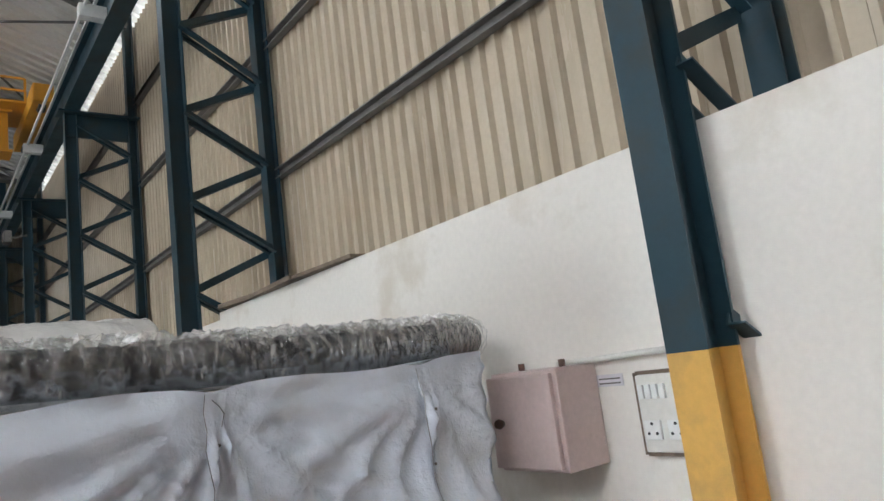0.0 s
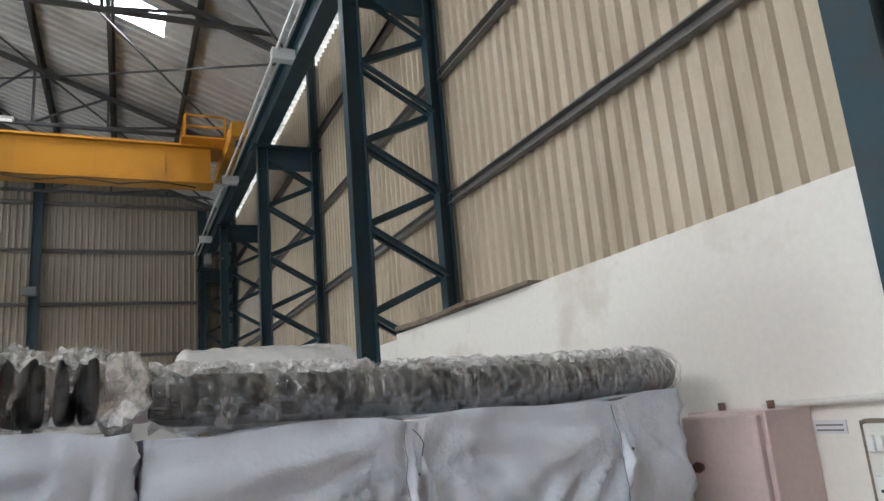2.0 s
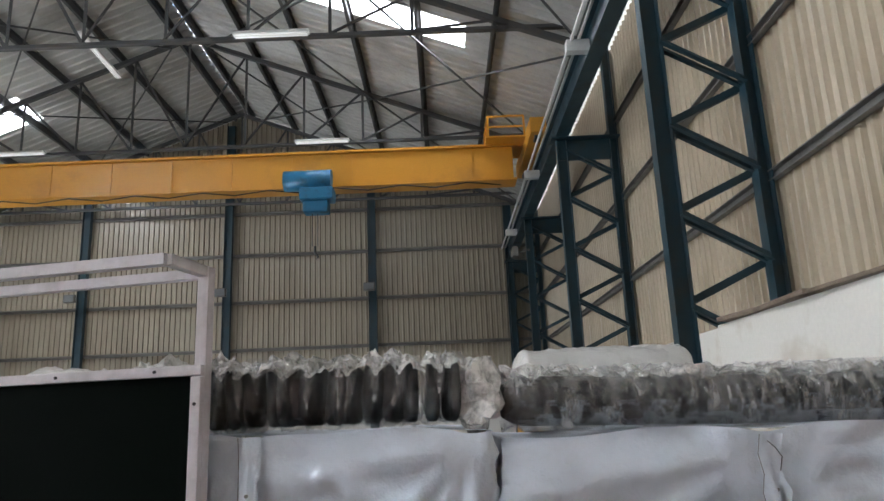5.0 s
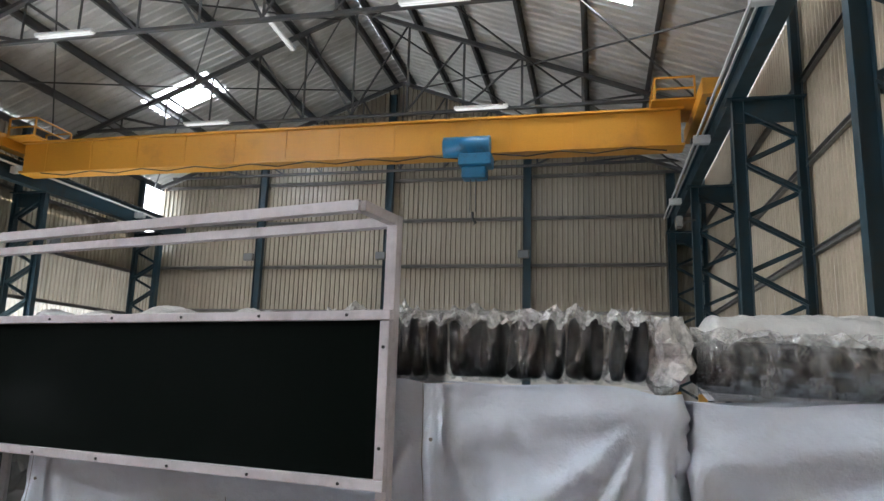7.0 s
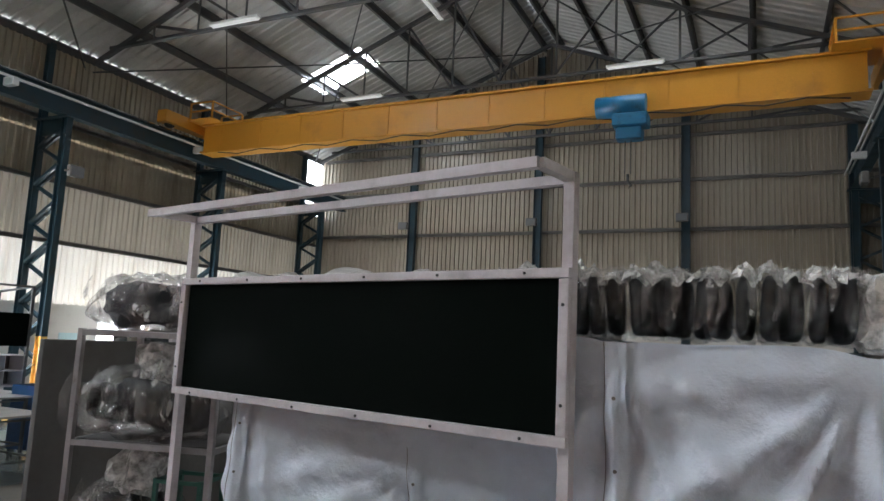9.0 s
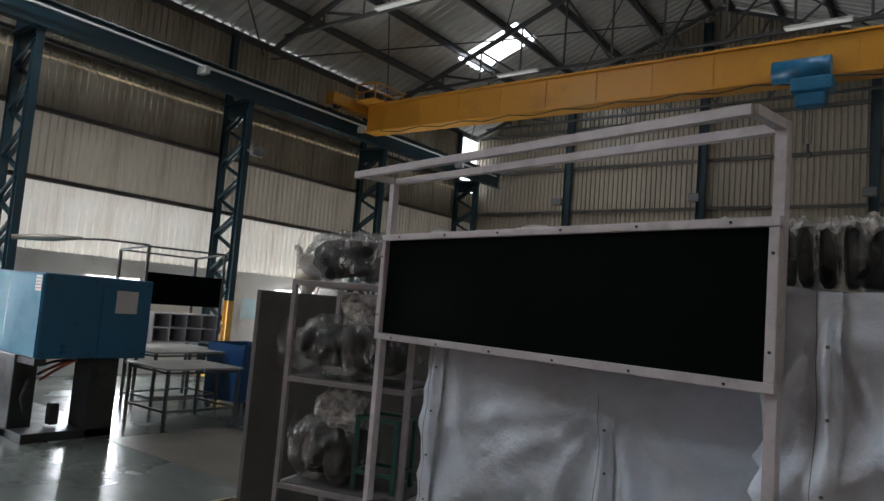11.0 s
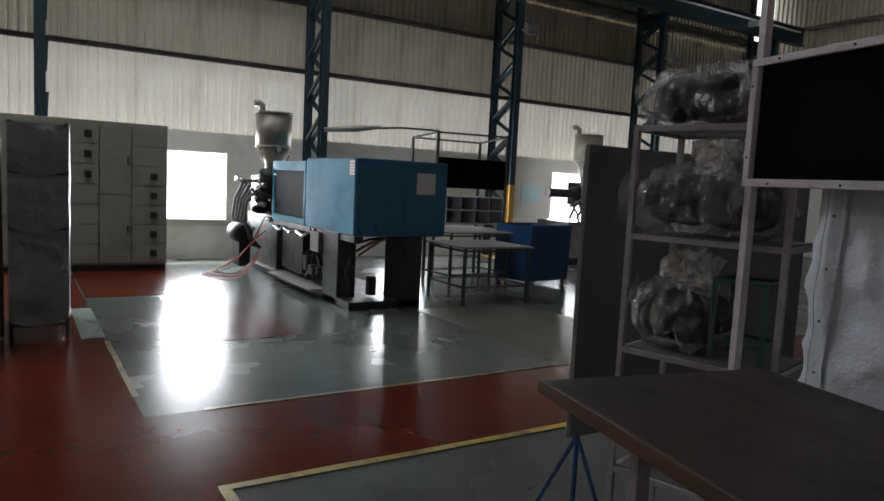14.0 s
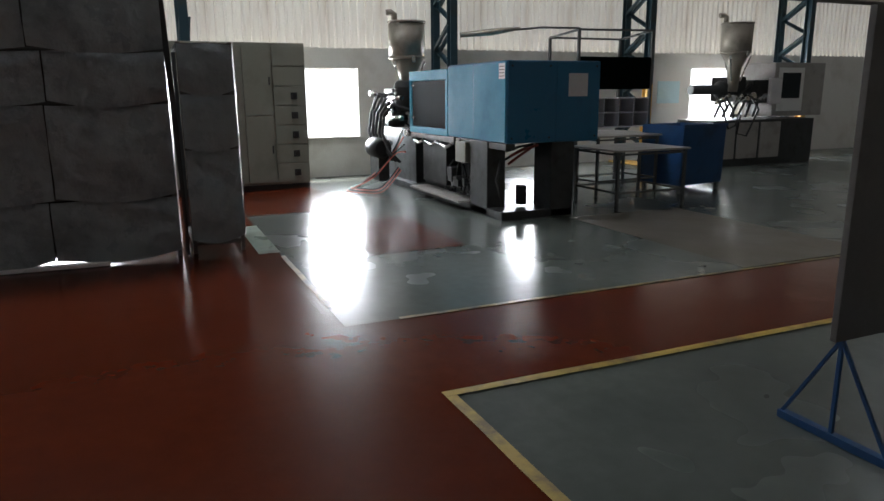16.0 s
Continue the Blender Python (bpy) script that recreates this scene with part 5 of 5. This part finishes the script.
for k in range(6):
    x, z = -4.4 + 0.2 * k, rnd.uniform(0.95, 1.5)
    part("motor", tube(B(), [(x, 0.2, z), (x + 0.05, rnd.uniform(-0.1, 0.05), z), (x + 0.05, -0.12, z)], [0.07, 0.07, 0.04], 14), "black", im)
part("drip_tray", box(B(), -2.7, -0.98, -0.16, 0.14, 0.105, 0.13, 0.004), "table_grey", im, "pale metal drip tray along the base")
part("side_bracket", box(B(), -1.32, -1.02, -0.04, 0.1, 0.60, 0.86, 0.01), "cabinet", im, "pale bracket box")
for k in range(3):
    part("side_pipe", tube(B(), [(-2.9 + 0.5 * k, -0.02, 0.80), (-2.6 + 0.5 * k, -0.05, 0.76), (-2.45 + 0.5 * k, -0.02, 0.82)], 0.022, 8), "bright", im)
# injection end: upright motor, ram block, low pump motor and looping hoses
part("drive_motor", tube(B(), [(-3.35, 0.02, 1.20), (-3.35, 0.02, 1.30), (-3.35, 0.02, 1.62), (-3.35, 0.02, 1.66)], [0.12, 0.15, 0.15, 0.10], 20), "black", im, "black upright drive motor")
for k in range(6):
    part("cooling_fin", tube(B(), [(-3.35, 0.02, 1.33 + 0.045 * k), (-3.35, 0.02, 1.345 + 0.045 * k)], 0.165, 18), "black", im)
part("ram_block", box(B(), -3.32, -3.08, 0.06, 0.5, 1.02, 1.48, 0.015), "black", im)
for z in (1.10, 1.40):
    part("chrome_rod", tube(B(), [(-3.75, -0.10, z), (-3.15, -0.10, z)], 0.035, 14), "bright", im, "polished steel rod")
part("manifold", box(B(), -3.62, -3.44, -0.16, -0.02, 1.12, 1.38, 0.008), "bright", im, "bright machined manifold")
part("pump_motor", tube(B(), [(-4.05, -0.30, 0.62), (-3.95, -0.30, 0.62), (-3.55, -0.30, 0.62), (-3.5, -0.30, 0.62)], [0.10, 0.16, 0.16, 0.12], 20), "black", im, "dark pump motor")
part("pump_bracket", box(B(), -4.0, -3.55, -0.36, -0.18, 0.10, 0.48, 0.01), "mach_grey", im)
for k in range(5):
    x = -4.1 + 0.17 * k
    part("hydraulic_hose", tube(B(), [(x + 0.3, 0.02, 1.42 - 0.05 * k), (x + 0.05, -0.16, 1.46 - 0.04 * k), (x - 0.10, -0.26, 1.15), (x - 0.10, -0.30, 0.85), (x + 0.06, -0.26, 0.60), (x + 0.2, -0.12, 0.42)], 0.024, 8), "black", im)
hp = thing("material_hopper", "beige metal material hopper with a conical outlet", "hopper", (-11.1, 3.440, 1.287))
part("drum", tube(B(), [(0, 0, 0.70), (0, 0, 1.24)], [0.275, 0.285], 32), "hopper", hp)
part("drum_band", tube(B(), [(0, 0, 0.705), (0, 0, 0.735)], 0.288, 32), "hopper", hp)
part("sight_clip", box(B(), 0.27, 0.30, -0.03, 0.03, 0.64, 0.74, 0.006), "bright", hp)
part("cone", tube(B(), [(0, 0, 0.72), (0, 0, 0.46), (0, 0, 0.0)], [0.27, 0.125, 0.085], 32), "hopper", hp)
part("lid_rim", tube(B(), [(0, 0, 1.235), (0, 0, 1.262)], 0.30, 32), "hopper", hp)
for k in range(3):
    a = k * 2.1 - 1.1
    part("strut", bar(B(), (0.275 * math.cos(a), 0.275 * math.sin(a), 0.66), (0.12 * math.cos(a), 0.12 * math.sin(a), 0.2), 0.025), "bright", hp)
part("feed_pipe", tube(B(), [(-0.16, -0.14, 1.26), (-0.16, -0.14, 1.37), (-0.18, -0.19, 1.41), (-0.20, -0.26, 1.40)], 0.05, 12), "hopper", hp)
for k in range(4):
    hs = thing("floor_hose", "red rubber hose looped on the floor by the machine", "hose", (-11.3 + 0.15 * k, 2.95 - 0.04 * k, 0.0), group="floor hoses")
    pts = [Vector((0.3, 0.35, 0.9 - 0.1 * k)), Vector((0.1, 0.25, 0.55)), Vector((-0.15, 0.0, 0.2)), Vector((-0.2, -0.2 - 0.05 * k, 0.025)), Vector((0.05, -0.4 - 0.04 * k, 0.025)), Vector((0.35, -0.35, 0.025)), Vector((0.55, -0.1, 0.06)), Vector((0.6, 0.2, 0.4))]
    fine = []
    for i in range(len(pts) - 1):
        p0, p1, p2, p3 = pts[max(i - 1, 0)], pts[i], pts[i + 1], pts[min(i + 2, len(pts) - 1)]
        for s in range(6):
            u = s / 6
            fine.append(0.5 * ((2 * p1) + (p2 - p0) * u + (2 * p0 - 5 * p1 + 4 * p2 - p3) * u * u + (3 * p1 - p0 - 3 * p2 + p3) * u ** 3))
    part("hose", tube(B(), fine, 0.011, 8), "hose" if k % 2 else "black", hs)


# ---- tables, bin and second bench beyond the machine ----
def steel_table(at, wide, deep, high, turn, label):
    t = thing("steel_table", label, "table", at, turn, "work tables by the machine")
    part("tabletop", box(B(), -wide / 2, wide / 2, -deep / 2, deep / 2, high - 0.025, high, 0.004), "table_grey", t)
    for x in (-wide / 2 + 0.05, wide / 2 - 0.05):
        for y in (-deep / 2 + 0.05, deep / 2 - 0.05):
            part("leg", box(B(), x - 0.018, x + 0.018, y - 0.018, y + 0.018, 0, high - 0.025), "steel_dark", t)
    for z in (0.22, high - 0.06):
        for y in (-deep / 2 + 0.05, deep / 2 - 0.05):
            part("rail", bar(B(), (-wide / 2 + 0.05, y, z), (wide / 2 - 0.05, y, z), 0.024), "steel_dark", t)
        for x in (-wide / 2 + 0.05, wide / 2 - 0.05):
            part("rail", bar(B(), (x, -deep / 2 + 0.05, z), (x, deep / 2 - 0.05, z), 0.024), "steel_dark", t)


steel_table((-8.1, 5.45, 0), 1.0, 1.15, 0.76, 0, "low steel framed work table with a grey top")
steel_table((-9.1, 5.9, 0), 0.8, 1.2, 0.86, 4, "steel framed work table with a pale laminate top")
bn = thing("blue_bin", "dark blue sheet steel bin on low feet", "bin", (-8.85, 7.05, 0), 8)
b = B()
vs = [b.verts.new(p) for p in ((-0.4, -0.48, 0.12), (0.34, -0.48, 0.12), (0.34, 0.46, 0.12), (-0.4, 0.46, 0.12), (-0.46, -0.42, 0.98), (0.40, -0.5, 0.98), (0.40, 0.42, 0.98), (-0.46, 0.42, 0.98))]
for f in ((0, 1, 2, 3), (0, 1, 5, 4), (1, 2, 6, 5), (2, 3, 7, 6), (3, 0, 4, 7)):
    b.faces.new([vs[i] for i in f])
bmesh.ops.recalc_face_normals(b, faces=b.faces)
bmesh.ops.solidify(b, geom=b.faces, thickness=0.012)
part("tub", b, "bin_blue", bn)
part("rim", box(B(), 0.38, 0.42, -0.52, 0.44, 0.96, 1.0, 0.006), "bin_blue", bn)
for x in (-0.36, 0.3):
    for y in (-0.42, 0.4):
        part("foot", box(B(), x - 0.025, x + 0.025, y - 0.025, y + 0.025, 0, 0.125), "steel_dark", bn)

wb2 = thing("assembly_bench", "assembly bench with a dark board, pigeonholes and overhead rails", "workbench", (-9.55, 5.57, 0))
for y in (0.0, 1.35):
    for x in (0.0, -0.8):
        part("upright", box(B(), x - 0.02, x + 0.02, y - 0.02, y + 0.02, 0, 2.38 if x == 0 else 2.3, 0.003), "steel_dark", wb2)
for p, q in (((0, 0, 2.36), (0, 1.35, 2.38)), ((-0.8, 0, 2.3), (-0.8, 1.35, 2.3)), ((0, 0, 2.36), (-0.8, 0, 2.3)), ((0, 1.35, 2.38), (-0.8, 1.35, 2.3))):
    part("overhead_rail", bar(B(), p, q, 0.03), "steel_dark", wb2)
part("board", box(B(), -0.012, 0.012, 0.03, 1.33, 1.5, 1.98, 0.003), "board", wb2, "green-black board")
for z in (0.92, 1.14, 1.36):
    part("pigeonhole_shelf", box(B(), -0.3, 0.02, 0.2, 1.33, z, z + 0.015), "paper", wb2)
for k in range(5):
    part("pigeonhole_divider", box(B(), -0.298, 0.017, 0.2 + k * 0.278, 0.212 + k * 0.278, 0.936, 1.359), "paper", wb2)
part("pigeonhole_back", box(B(), -0.32, -0.305, 0.2, 1.33, 0.92, 1.375), "grey_panel", wb2)
part("bench_top", box(B(), -0.8, 0.03, -0.05, 1.4, 0.8, 0.83, 0.004), "table_grey", wb2)
# Bottle shape that stands for the orange-red beacon at the pigeonholes.
bt = thing("orange_cap_bottle", "bottle shape with an orange top standing for a beacon", "bottle", (-9.7, 5.62, 0.832))
part("bottle", tube(B(), [(0, 0, 0), (0, 0, 0.36), (0, 0, 0.44)], [0.09, 0.09, 0.05], 18), "lamp_white", bt)
part("cap", tube(B(), [(0, 0, 0.44), (0, 0, 0.56)], [0.075, 0.06], 18), "orange", bt, "orange beacon top")
arm = thing("lamp_arm", "long pale lamp arm reaching over the tables", "lamp", (-9.55, 5.57, 2.38))
part("arm", tube(B(), [(0, 0, 0), (-0.1, -0.6, 0.0), (-0.3, -1.25, -0.06)], 0.015, 8), "steel_dark", arm)
part("shade", tube(B(), [(0.0, -1.0, -0.03), (-0.3, -1.25, -0.06), (-0.5, -1.7, -0.1)], [0.02, 0.05, 0.035], 12), "hopper", arm)

# second machine, far side
im2 = thing("moulding_machine", "pale moulding machine with jointed black arms by the far window", "machine", (-11.3, 9.7, 0))
part("machine_bed", box(B(), -0.6, 0.4, -0.1, 2.6, 0.0, 0.9, 0.02), "mach_grey", im2)
part("clamp_cover", box(B(), -0.5, 0.3, 1.5, 2.9, 0.95, 2.0, 0.02), "table_grey", im2)
b = B()
for k in range(6):
    tube(b, [(0.2, 0.1 + 0.2 * k, 0.95), (0.25 + 0.05 * math.sin(k), 0.25 + 0.2 * k, 1.35), (0.1, 0.5 + 0.18 * k, 1.15 + 0.1 * (k % 3))], 0.025, 8)
tube(b, [(0.35, 0.15, 1.6), (0.3, 0.55, 1.35), (0.25, 0.9, 1.58)], 0.03, 8)
part("jointed_arm", b, "black", im2, "black jointed arms and hoses")
part("injection_barrel", tube(B(), [(0.1, -0.45, 1.48), (0.1, 0.2, 1.48), (0.1, 0.25, 1.48), (0.1, 1.5, 1.48)], [0.09, 0.09, 0.16, 0.16], 18), "mach_grey", im2, "dark injection barrel")
part("carriage", box(B(), -0.2, 0.3, 0.35, 0.75, 1.25, 1.72, 0.02), "black", im2)
part("carriage", box(B(), -0.2, 0.3, 0.95, 1.45, 1.22, 1.66, 0.02), "mach_grey", im2)
for k in range(9):
    part("valve_body", tube(B(), [(0.25, 0.05 + 0.16 * k, 1.22 + 0.05 * (k % 3)), (0.42, 0.07 + 0.16 * k, 1.31 + 0.06 * (k % 2))], 0.035 + 0.015 * (k % 3), 12), "bright", im2)
for k, (ya, yb, low) in enumerate(((-0.1, 0.35, 0.75), (0.15, 0.3, 0.95), (0.8, 0.4, 0.6))):
    part("loose_hose", tube(B(), [(0.40, ya, 1.35), (0.52, ya + 0.1, 1.1), (0.55, (ya + yb) / 2, low), (0.50, yb, low + 0.05), (0.42, yb + 0.15, 1.0)], 0.02, 8), "black", im2)
for y in (-0.1, 0.5, 1.1):
    part("bed_cover", box(B(), 0.40, 0.415, y + 0.02, y + 0.56, 0.15, 0.85, 0.004), "table_grey", im2)
part("guard_door", box(B(), 0.302, 0.315, 1.6, 2.3, 1.05, 1.9, 0.004), "lamp_white", im2)
part("guard_window", box(B(), 0.317, 0.322, 1.7, 2.2, 1.3, 1.8), "glass", im2)
part("control_panel", box(B(), 0.42, 0.5, 1.2, 1.5, 1.2, 1.7, 0.02), "paper", im2)
copy_thing(hp, pose(-10.9, 10.011, 1.439))
sg = thing("wall_notice", "pale teal notice board on the whitewashed wall", "sign", (XW + 0.002, 10.35, 1.2))
part("notice", box(B(), 0, 0.02, -0.42, 0.18, 0, 0.47, 0.003), "sign_teal", sg)
